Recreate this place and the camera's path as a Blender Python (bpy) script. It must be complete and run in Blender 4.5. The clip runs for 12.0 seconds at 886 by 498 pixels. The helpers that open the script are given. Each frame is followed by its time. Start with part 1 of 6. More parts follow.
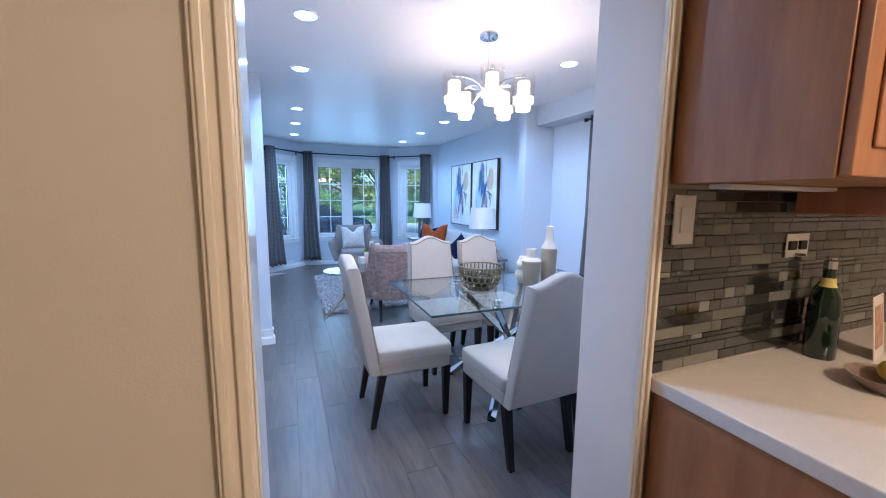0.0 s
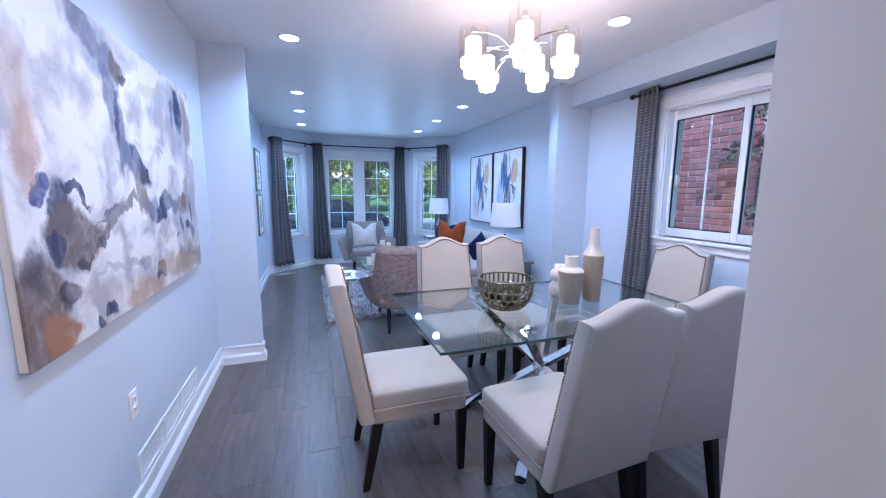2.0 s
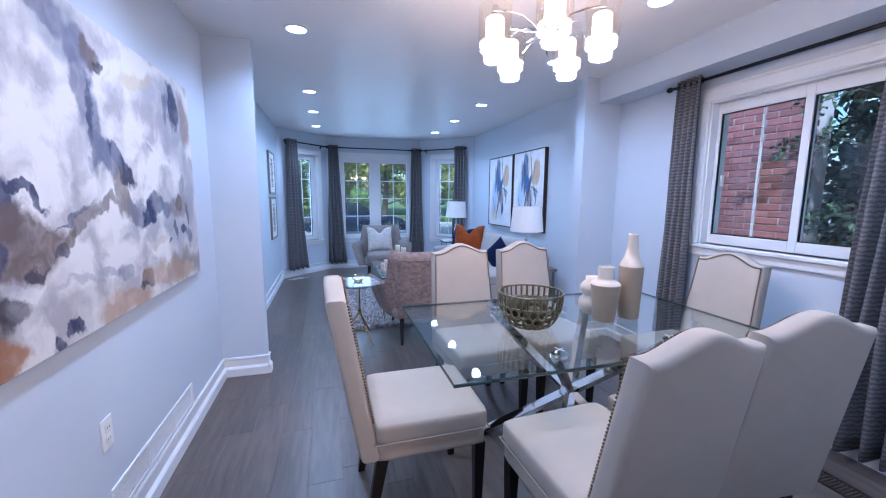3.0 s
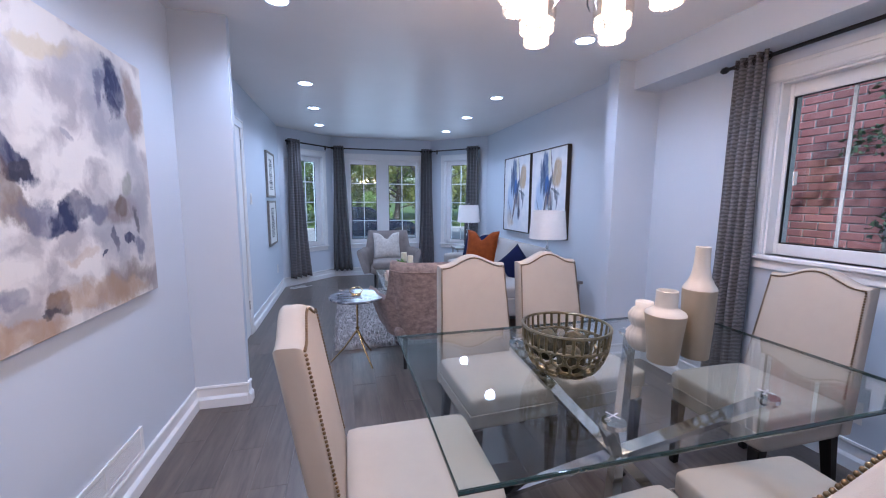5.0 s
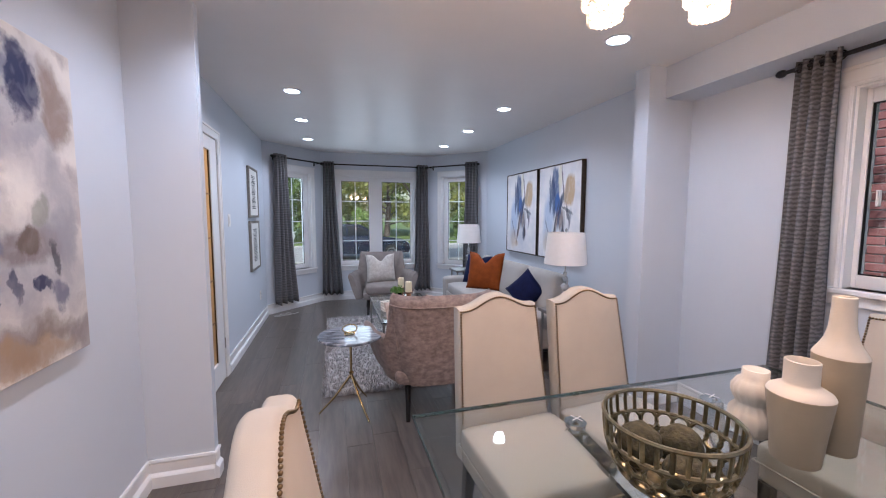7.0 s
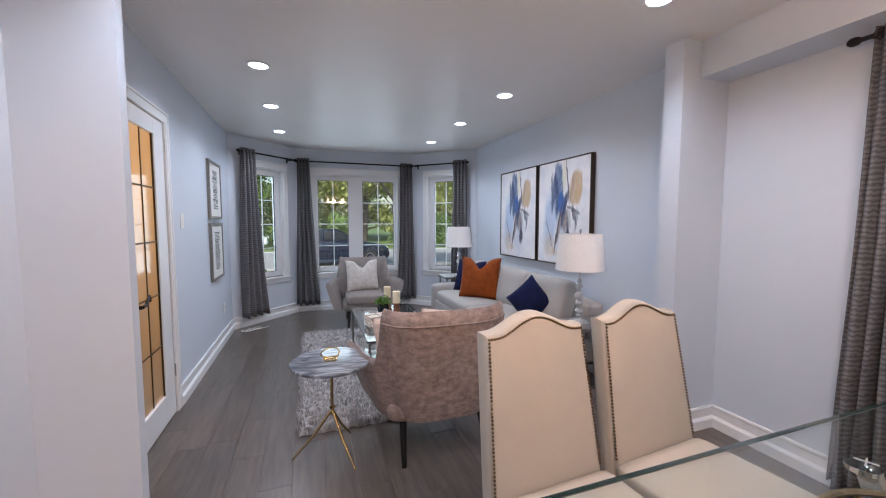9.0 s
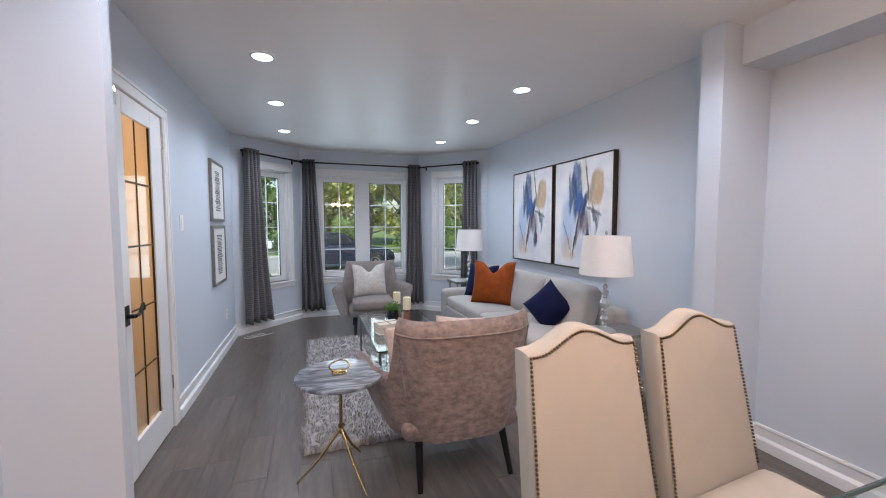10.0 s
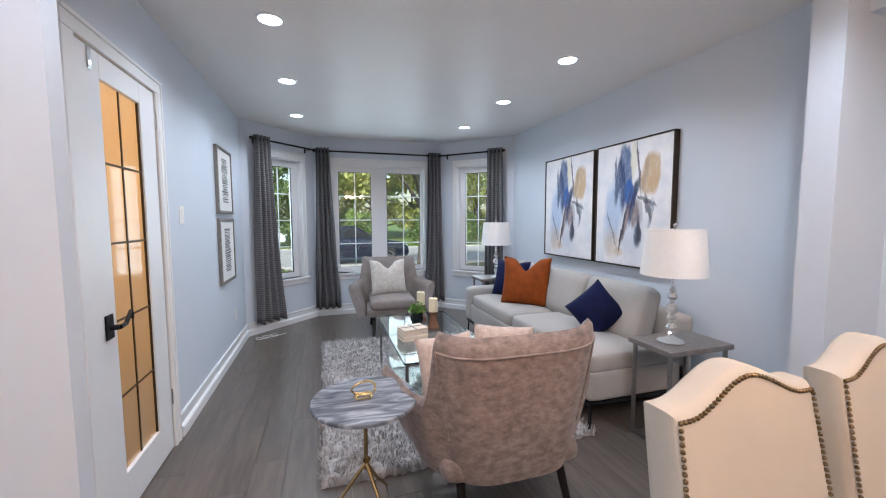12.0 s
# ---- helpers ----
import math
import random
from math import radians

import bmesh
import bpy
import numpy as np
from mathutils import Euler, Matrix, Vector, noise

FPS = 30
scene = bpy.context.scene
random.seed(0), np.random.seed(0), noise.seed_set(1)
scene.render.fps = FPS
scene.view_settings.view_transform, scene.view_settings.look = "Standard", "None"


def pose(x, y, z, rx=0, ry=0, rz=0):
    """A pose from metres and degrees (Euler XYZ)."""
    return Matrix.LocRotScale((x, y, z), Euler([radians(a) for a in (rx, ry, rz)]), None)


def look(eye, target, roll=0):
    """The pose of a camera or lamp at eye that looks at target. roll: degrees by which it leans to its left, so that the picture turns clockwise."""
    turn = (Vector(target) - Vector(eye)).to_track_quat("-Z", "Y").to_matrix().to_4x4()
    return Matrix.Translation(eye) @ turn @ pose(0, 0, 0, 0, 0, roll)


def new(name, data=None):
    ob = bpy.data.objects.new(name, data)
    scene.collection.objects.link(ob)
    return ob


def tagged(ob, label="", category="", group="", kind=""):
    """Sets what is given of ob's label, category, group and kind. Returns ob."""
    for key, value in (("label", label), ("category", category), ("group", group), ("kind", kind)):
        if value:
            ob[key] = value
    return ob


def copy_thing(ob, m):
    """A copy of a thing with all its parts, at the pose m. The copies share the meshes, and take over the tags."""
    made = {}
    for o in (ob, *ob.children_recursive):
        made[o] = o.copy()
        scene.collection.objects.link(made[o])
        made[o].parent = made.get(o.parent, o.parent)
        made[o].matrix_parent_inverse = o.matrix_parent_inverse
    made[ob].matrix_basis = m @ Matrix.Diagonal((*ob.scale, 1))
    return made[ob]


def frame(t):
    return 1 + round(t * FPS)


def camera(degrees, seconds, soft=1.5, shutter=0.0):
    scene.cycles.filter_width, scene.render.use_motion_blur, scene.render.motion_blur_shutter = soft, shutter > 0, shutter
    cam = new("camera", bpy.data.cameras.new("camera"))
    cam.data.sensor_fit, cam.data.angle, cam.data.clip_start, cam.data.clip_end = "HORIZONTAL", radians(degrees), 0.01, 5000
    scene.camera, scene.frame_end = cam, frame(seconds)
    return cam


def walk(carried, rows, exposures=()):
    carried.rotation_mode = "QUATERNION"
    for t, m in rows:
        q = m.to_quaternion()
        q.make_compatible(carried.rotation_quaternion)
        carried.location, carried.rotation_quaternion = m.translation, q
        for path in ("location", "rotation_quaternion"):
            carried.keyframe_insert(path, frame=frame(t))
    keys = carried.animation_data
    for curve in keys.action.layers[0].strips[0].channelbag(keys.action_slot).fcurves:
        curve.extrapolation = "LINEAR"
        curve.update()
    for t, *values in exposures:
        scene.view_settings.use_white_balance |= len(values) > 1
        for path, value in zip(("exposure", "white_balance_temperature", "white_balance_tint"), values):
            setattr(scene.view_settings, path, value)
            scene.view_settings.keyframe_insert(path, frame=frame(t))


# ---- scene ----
cam = camera(98.4, 12.0, soft=1.1)
PATH = [
    (0, (0.773, 2.664, 1.378), (1.517, 4.502, 1.117), 0.6),
    (0.5, (0.844, 2.778, 1.374), (1.561, 4.625, 1.096), 0.6),
    (1, (0.893, 2.924, 1.358), (1.585, 4.778, 1.072), 0.5),
    (1.5, (0.933, 3.055, 1.365), (1.609, 4.915, 1.072), 0.4),
    (2, (1.003, 3.176, 1.371), (1.651, 5.046, 1.083), 0.4),
    (2.5, (1.05, 3.287, 1.36), (1.654, 5.174, 1.085), 0.4),
    (3, (1.089, 3.397, 1.364), (1.649, 5.298, 1.093), 0.4),
    (5, (1.245, 3.821, 1.351), (1.739, 5.742, 1.101), 0.3),
    (5.5, (1.23, 3.943, 1.372), (1.73, 5.865, 1.136), 0.3),
    (6, (1.216, 4.054, 1.387), (1.726, 5.976, 1.177), 0.2),
    (6.5, (1.23, 4.172, 1.394), (1.751, 6.094, 1.208), 0.1),
    (7, (1.224, 4.277, 1.398), (1.774, 6.192, 1.229), 0.1),
    (9, (1.219, 4.77, 1.356), (1.882, 6.651, 1.213), -0.0),
    (9.5, (1.216, 4.872, 1.352), (1.867, 6.759, 1.223), -0.1),
    (10, (1.205, 4.972, 1.337), (1.849, 6.861, 1.215), -0.1),
    (10.5, (1.188, 5.081, 1.324), (1.834, 6.969, 1.194), -0.1),
    (11, (1.18, 5.174, 1.328), (1.818, 7.063, 1.175), -0.1),
    (11.5, (1.186, 5.276, 1.314), (1.801, 7.173, 1.154), -0.1),
    (12, (1.182, 5.378, 1.33), (1.768, 7.283, 1.173), -0.2),
]
EXPOSURES = [(0, 0.60, 4050, 3), (1.5, 0.54, 4180, 9), (3, 0.36, 4330, 11), (4.8, 0.18, 4760, 14), (6, 0.18, 5300, 14), (7, 0.19, 5640, 14), (9, 0.22, 5840, 12), (12, 0.47, 5880, 8)]
SKY_STRENGTH, SUN_STRENGTH, DAY_WATTS = 0.15, 5.0, 22
POT_WATTS, KITCHEN_WATTS, HALL_WATTS, CHANDELIER_WATTS = 28, 88, 24, 12
POT_GLOW, BULB_GLOW = 12, 1.3
COOL, WARM = (0.95, 0.95, 1.0), (1.0, 0.58, 0.27)
walk(cam, [(t, look(eye, target, roll)) for t, eye, target, roll in PATH], EXPOSURES)

# ---- world, sun and lamps ----
H = 2.44
world = bpy.data.worlds.new("world")
scene.world = world
world.use_nodes = True
wn = world.node_tree
sky = wn.nodes.new("ShaderNodeTexSky")
sky.sky_type, sky.sun_disc = "NISHITA", False
sky.sun_elevation, sky.sun_rotation = radians(36.7), radians(209.7)
sky.air_density, sky.dust_density = 1.3, 2.0
wn.links.new(sky.outputs[0], wn.nodes["Background"].inputs[0])
wn.nodes["Background"].inputs[1].default_value = SKY_STRENGTH
sun = new("sun", bpy.data.lights.new("sun", "SUN"))
sun.data.energy, sun.data.angle, sun.data.color = SUN_STRENGTH, radians(3), (1, 0.95, 0.87)
sun.matrix_world = look((0, 0, 20), (6.0, 10.5, 20 - 9.0))


def bulb(name, loc, radius, watts, color):
    lamp = new(name, bpy.data.lights.new(name, "POINT"))
    lamp.data.energy, lamp.data.color, lamp.data.shadow_soft_size = watts, color, radius
    lamp.location = loc
    return lamp


POTS = [(0.915, 4.18), (2.87, 4.21), (0.915, 5.2), (0.915, 6.22), (0.92, 7.777), (0.92, 8.77), (0.92, 9.84),
        (2.865, 5.235), (2.86, 6.25), (2.84, 7.777), (2.835, 8.78), (2.83, 9.83)]
for px, py in POTS:
    spot = new("pot_lamp", bpy.data.lights.new("pot_lamp", "SPOT"))
    spot.data.energy, spot.data.color = POT_WATTS, COOL
    spot.data.spot_size, spot.data.spot_blend, spot.data.shadow_soft_size = radians(150), 0.8, 0.05
    spot.location = (px, py, H - 0.03)
for k in range(5):
    a = radians(-40 + 72 * k)
    bulb("chandelier_lamp", (2.04 + 0.235 * math.cos(a), 5.02 + 0.235 * math.sin(a), 1.97), 0.05, CHANDELIER_WATTS, (1.0, 0.58, 0.32))
bulb("kitchen_lamp", (1.9, 1.5, 2.3), 0.15, KITCHEN_WATTS, WARM)
bulb("hall_lamp", (-0.75, 7.5, 1.75), 0.25, HALL_WATTS, WARM)

# the sky's light in the bay's openings
for name, loc, target, sx, share in (("bay_daylight", (1.93, 11.06, 1.32), (1.93, 5, 0.9), 1.25, 0.6), ("bay_daylight_west", (0.50, 10.66, 1.32), (2.5, 8.6, 0.9), 0.45, 0.2), ("bay_daylight_east", (3.36, 10.66, 1.32), (1.3, 8.6, 0.9), 0.45, 0.2)):
    lamp = new(name, bpy.data.lights.new(name, "AREA"))
    lamp.data.shape, lamp.data.size, lamp.data.size_y = "RECTANGLE", sx, 1.35
    lamp.data.energy, lamp.data.color = DAY_WATTS * share, (0.86, 0.94, 1.0)
    lamp.matrix_world = look(loc, target)


# ---- materials ----
def mat(name, color, rough=0.6, metal=0.0, var=0.0, scale=8.0, color2=None, bump=0.0, bscale=120.0, sheen=0.0,
        coat=0.0, rand=0.0, stretch=(1, 1, 1), emit=0.0, ecolor=None, spec=0.5):
    m = bpy.data.materials.new(name)
    m.use_nodes = True
    nt, p = m.node_tree, m.node_tree.nodes["Principled BSDF"]
    p.inputs["Base Color"].default_value = (*color, 1)
    p.inputs["Roughness"].default_value = rough
    p.inputs["Metallic"].default_value = metal
    p.inputs["Specular IOR Level"].default_value = spec
    p.inputs["Coat Weight"].default_value = coat
    if sheen:
        p.inputs["Sheen Weight"].default_value = sheen
    if emit:
        p.inputs["Emission Color"].default_value = (*(ecolor or color), 1)
        p.inputs["Emission Strength"].default_value = emit
    tc = nt.nodes.new("ShaderNodeTexCoord")
    mp = nt.nodes.new("ShaderNodeMapping")
    mp.inputs["Scale"].default_value = stretch
    nt.links.new(tc.outputs["Object"], mp.inputs[0])
    vec = mp.outputs[0]
    if rand:
        oi = nt.nodes.new("ShaderNodeObjectInfo")
        ad = nt.nodes.new("ShaderNodeVectorMath")
        ad.operation = "MULTIPLY_ADD"
        cmb = nt.nodes.new("ShaderNodeCombineXYZ")
        for k in range(3):
            nt.links.new(oi.outputs["Random"], cmb.inputs[k])
        ad.inputs[1].default_value = (37, 53, 19)
        nt.links.new(cmb.outputs[0], ad.inputs[0])
        nt.links.new(mp.outputs[0], ad.inputs[2])
        vec = ad.outputs[0]
    out = None
    if var or color2:
        n1 = nt.nodes.new("ShaderNodeTexNoise")
        n1.inputs["Scale"].default_value, n1.inputs["Detail"].default_value = scale, 6
        n1.inputs["Roughness"].default_value = 0.62
        nt.links.new(vec, n1.inputs["Vector"])
        r = nt.nodes.new("ShaderNodeValToRGB")
        r.color_ramp.elements[0].position, r.color_ramp.elements[1].position = 0.32, 0.68
        c2 = color2 or tuple(c * (1 - var) for c in color)
        r.color_ramp.elements[0].color, r.color_ramp.elements[1].color = (*c2, 1), (*color, 1)
        nt.links.new(n1.outputs["Fac"], r.inputs[0])
        out = r.outputs[0]
        mr = nt.nodes.new("ShaderNodeMapRange")
        mr.inputs["To Min"].default_value, mr.inputs["To Max"].default_value = rough * 0.85, min(1, rough * 1.18)
        nt.links.new(n1.outputs["Fac"], mr.inputs[0])
        nt.links.new(mr.outputs[0], p.inputs["Roughness"])
    if rand and out is not None:
        hsv = nt.nodes.new("ShaderNodeHueSaturation")
        mr2 = nt.nodes.new("ShaderNodeMapRange")
        mr2.inputs["To Min"].default_value, mr2.inputs["To Max"].default_value = 1 - rand, 1 + rand
        nt.links.new(oi.outputs["Random"], mr2.inputs[0])
        nt.links.new(mr2.outputs[0], hsv.inputs["Value"])
        nt.links.new(out, hsv.inputs["Color"])
        out = hsv.outputs[0]
    if out is not None:
        nt.links.new(out, p.inputs["Base Color"])
    if bump:
        n2 = nt.nodes.new("ShaderNodeTexNoise")
        n2.inputs["Scale"].default_value, n2.inputs["Detail"].default_value = bscale, 4
        nt.links.new(vec, n2.inputs["Vector"])
        b = nt.nodes.new("ShaderNodeBump")
        b.inputs["Strength"].default_value, b.inputs["Distance"].default_value = bump, 0.004
        nt.links.new(n2.outputs["Fac"], b.inputs["Height"])
        nt.links.new(b.outputs[0], p.inputs["Normal"])
    return m


def glass_mat(name, tint=(1, 1, 1), low=0.05, rough=0.0, high=0.85, frost=None):
    """Thin pane: clear, its mirror growing towards grazing angles."""
    m = bpy.data.materials.new(name)
    m.use_nodes = True
    nt = m.node_tree
    nt.nodes.clear()
    o, mx = nt.nodes.new("ShaderNodeOutputMaterial"), nt.nodes.new("ShaderNodeMixShader")
    tr, gl, lw = nt.nodes.new("ShaderNodeBsdfTransparent"), nt.nodes.new("ShaderNodeBsdfGlossy"), nt.nodes.new("ShaderNodeLayerWeight")
    pw, mr = nt.nodes.new("ShaderNodeMath"), nt.nodes.new("ShaderNodeMapRange")
    lw.inputs["Blend"].default_value = 0.5
    pw.operation, pw.inputs[1].default_value = "POWER", 4.0
    mr.inputs["To Min"].default_value, mr.inputs["To Max"].default_value = low, high
    tr.inputs[0].default_value = (*tint, 1)
    gl.inputs["Roughness"].default_value = rough
    for a, b in ((lw.outputs["Facing"], pw.inputs[0]), (pw.outputs[0], mr.inputs[0]), (mr.outputs[0], mx.inputs[0]), (tr.outputs[0], mx.inputs[1]), (gl.outputs[0], mx.inputs[2]), (mx.outputs[0], o.inputs[0])):
        nt.links.new(a, b)
    if frost:
        tl, m2 = nt.nodes.new("ShaderNodeBsdfTranslucent"), nt.nodes.new("ShaderNodeMixShader")
        tl.inputs[0].default_value, m2.inputs[0].default_value = (*frost, 1), 0.6
        for a, b in ((tr.outputs[0], m2.inputs[1]), (tl.outputs[0], m2.inputs[2]), (m2.outputs[0], mx.inputs[1])):
            nt.links.new(a, b)
    return m


M_WALL = mat("wall_paint", (0.57, 0.62, 0.69), 0.6, var=0.03, scale=2, bump=0.08, bscale=220)
M_CEIL = mat("ceiling_paint", (0.80, 0.78, 0.76), 0.42, var=0.05, scale=1.5, bump=0.1, bscale=160)
M_TRIM = mat("white_trim", (0.75, 0.76, 0.77), 0.32, var=0.03, scale=6)
M_JAMB = mat("glossy_white_jamb", (0.78, 0.79, 0.80), 0.18, var=0.03, scale=5, coat=0.3)
M_KWALL = mat("kitchen_wall_paint", (0.60, 0.545, 0.45), 0.6, var=0.04, scale=3, bump=0.1, bscale=200)
M_KTRIM = mat("kitchen_cream_trim", (0.74, 0.66, 0.52), 0.35, var=0.04, scale=6)
M_PLANK = mat("grey_oak_plank", (0.140, 0.116, 0.098), 0.30, scale=4, color2=(0.078, 0.066, 0.058), rand=0.10, stretch=(8, 0.8, 1), bump=0.10, bscale=26)
M_GAP = mat("plank_gap", (0.095, 0.08, 0.07), 0.8, var=0.2)
M_CREAM = mat("cream_linen", (0.43, 0.385, 0.325), 0.85, var=0.10, scale=3, bump=0.25, bscale=700, spec=0.2)
M_BLACKWOOD = mat("espresso_wood", (0.012, 0.009, 0.008), 0.42, spec=0.25, var=0.3, scale=20, stretch=(4, 4, 0.6))
M_NAIL = mat("antique_brass_nail", (0.22, 0.15, 0.08), 0.32, 1.0, var=0.3, scale=90)
M_CHROME = mat("chrome", (0.80, 0.81, 0.82), 0.07, 1.0, var=0.03, scale=8)
M_BLACK = mat("black_metal", (0.02, 0.02, 0.022), 0.4, 0.6, var=0.2, scale=30)
M_GOLD = mat("brushed_brass", (0.62, 0.46, 0.22), 0.25, 1.0, var=0.15, scale=40)
M_DKGOLD = mat("antique_gold", (0.33, 0.28, 0.17), 0.30, 1.0, var=0.4, scale=60)
M_GREYVEL = mat("grey_woven_upholstery", (0.27, 0.24, 0.225), 0.85, var=0.2, scale=12, bump=0.25, bscale=500, spec=0.15)
M_MAUVE = mat("mauve_velvet", (0.36, 0.272, 0.235), 0.5, scale=24, color2=(0.165, 0.12, 0.104), bump=0.15, bscale=60, sheen=0.15, spec=0.3, stretch=(1, 1, 1.5))
M_SOFA = mat("pale_grey_sofa", (0.39, 0.375, 0.355), 0.88, var=0.08, scale=5, bump=0.25, bscale=600, spec=0.2)
M_NAVY = mat("navy_velvet", (0.008, 0.012, 0.055), 0.7, var=0.4, scale=14, bump=0.2, bscale=300, spec=0.12)
M_RUST = mat("rust_velvet", (0.27, 0.062, 0.011), 0.7, var=0.3, scale=14, bump=0.2, bscale=300, spec=0.12)
M_PILLOW = mat("speckled_ivory_fabric", (0.60, 0.57, 0.53), 0.85, scale=26, color2=(0.42, 0.39, 0.35), bump=0.25, bscale=400)
M_PEACH = mat("blush_textured_fabric", (0.62, 0.49, 0.41), 0.85, scale=40, color2=(0.45, 0.33, 0.27), bump=0.5, bscale=200)
M_SHADE = mat("white_linen_shade", (0.86, 0.85, 0.83), 0.8, var=0.04, scale=30, bump=0.15, bscale=500, spec=0.15)
M_GREYWOOD = mat("grey_washed_wood", (0.20, 0.185, 0.175), 0.4, scale=6, color2=(0.11, 0.10, 0.095), stretch=(2, 12, 2), bump=0.15)
M_CERAM = mat("matte_sand_ceramic", (0.31, 0.255, 0.18), 0.55, var=0.08, scale=14, bump=0.15, bscale=90)
M_CERAMW = mat("matte_white_ceramic", (0.53, 0.49, 0.42), 0.45, var=0.05, scale=14, bump=0.1, bscale=90)
M_CANDLE = mat("ivory_wax", (0.80, 0.72, 0.52), 0.45, var=0.05, scale=10)
M_WOODBR = mat("turned_brown_wood", (0.20, 0.085, 0.04), 0.4, var=0.35, scale=12, stretch=(6, 6, 1))
M_LEAF = mat("bright_green_leaf", (0.16, 0.30, 0.04), 0.5, scale=60, color2=(0.07, 0.16, 0.02))
M_POT = mat("dark_green_glazed_pot", (0.012, 0.02, 0.025), 0.25, var=0.3, scale=20)
M_PAPER = mat("cream_book_paper", (0.72, 0.64, 0.54), 0.7, var=0.12, scale=60, stretch=(1, 1, 8))
M_MOSS = mat("dried_moss", (0.060, 0.050, 0.020), 0.95, scale=70, color2=(0.018, 0.016, 0.007), bump=0.8, bscale=120)
M_GLASS = glass_mat("window_glass", (0.97, 0.99, 0.98))
M_TABLEGLASS = glass_mat("table_glass", (0.94, 0.97, 0.965))
M_EDGE = mat("green_glass_edge", (0.010, 0.032, 0.028), 0.1, 0.0, var=0.2, scale=20, coat=0.5)
M_AMBER = glass_mat("amber_door_glass", (0.97, 0.87, 0.70), rough=0.05, frost=(0.80, 0.72, 0.56))
M_LEADING = mat("dark_leading", (0.05, 0.035, 0.02), 0.45, 0.5, var=0.2, scale=40)
M_RUG = mat("grey_shag_pile", (0.50, 0.48, 0.47), 0.95, scale=22, color2=(0.24, 0.23, 0.23), rand=0.0)
M_CAB = mat("honey_stained_cabinet_wood", (0.39, 0.175, 0.052), 0.42, scale=3.5, color2=(0.25, 0.10, 0.028), stretch=(5, 5, 0.8), bump=0.06, bscale=40, coat=0.2)
M_COUNTER = mat("cream_stone_counter", (0.72, 0.66, 0.58), 0.22, var=0.06, scale=40, coat=0.3)
M_GROUT = mat("pale_grout", (0.52, 0.49, 0.42), 0.85, var=0.12, scale=30)
M_PLASTIC = mat("white_plastic", (0.78, 0.77, 0.75), 0.35, var=0.03, scale=10)
M_GLOW = mat("pot_light_lens", (1, 1, 1), 0.5, emit=POT_GLOW, ecolor=(0.86, 0.93, 1.0))
M_INNER_GLOW = mat("bulb_and_crystal_glow", (1, 1, 1), 0.5, emit=BULB_GLOW, ecolor=(1.0, 0.74, 0.45))
M_FOOT = mat("clear_acrylic", (0.85, 0.9, 0.92), 0.05, var=0.02)
M_FOOT.node_tree.nodes["Principled BSDF"].inputs["Transmission Weight"].default_value = 0.85


def curtain_mat():
    m = mat("grey_curtain_cloth", (0.155, 0.15, 0.15), 0.8)
    nt, p = m.node_tree, m.node_tree.nodes["Principled BSDF"]
    tc = nt.nodes.new("ShaderNodeTexCoord")
    w = nt.nodes.new("ShaderNodeTexWave")
    w.bands_direction = "Z"
    w.inputs["Scale"].default_value, w.inputs["Distortion"].default_value, w.inputs["Detail"].default_value = 13, 4.5, 3
    w.inputs["Detail Scale"].default_value = 3
    nt.links.new(tc.outputs["Object"], w.inputs["Vector"])
    r = nt.nodes.new("ShaderNodeValToRGB")
    r.color_ramp.elements[0].color, r.color_ramp.elements[1].color = (0.075, 0.074, 0.078, 1), (0.165, 0.162, 0.168, 1)
    nt.links.new(w.outputs["Fac"], r.inputs[0])
    nt.links.new(r.outputs[0], p.inputs["Base Color"])
    n2 = nt.nodes.new("ShaderNodeTexNoise")
    n2.inputs["Scale"].default_value = 600
    nt.links.new(tc.outputs["Object"], n2.inputs["Vector"])
    b = nt.nodes.new("ShaderNodeBump")
    b.inputs["Strength"].default_value, b.inputs["Distance"].default_value = 0.3, 0.003
    nt.links.new(n2.outputs["Fac"], b.inputs["Height"])
    nt.links.new(b.outputs[0], p.inputs["Normal"])
    return m


M_CURTAIN = curtain_mat()


def marble_mat():
    m = mat("grey_marble", (0.4, 0.4, 0.42), 0.12, coat=0.4)
    nt, p = m.node_tree, m.node_tree.nodes["Principled BSDF"]
    tc, mp, n = nt.nodes.new("ShaderNodeTexCoord"), nt.nodes.new("ShaderNodeMapping"), nt.nodes.new("ShaderNodeTexNoise")
    mp.inputs["Rotation"].default_value, mp.inputs["Scale"].default_value = (0, 0, 0.6), (3, 14, 3)
    n.inputs["Scale"].default_value, n.inputs["Detail"].default_value, n.inputs["Distortion"].default_value = 1.6, 7, 1.2
    r = nt.nodes.new("ShaderNodeValToRGB")
    e = r.color_ramp.elements
    e[0].position, e[0].color = 0.36, (0.10, 0.11, 0.13, 1)
    e[1].position, e[1].color = 0.66, (0.38, 0.39, 0.42, 1)
    k = r.color_ramp.elements.new(0.5)
    k.color = (0.20, 0.21, 0.24, 1)
    for a, b in ((tc.outputs["Object"], mp.inputs[0]), (mp.outputs[0], n.inputs["Vector"]), (n.outputs["Fac"], r.inputs[0]), (r.outputs[0], p.inputs["Base Color"])):
        nt.links.new(a, b)
    return m


M_MARBLE = marble_mat()


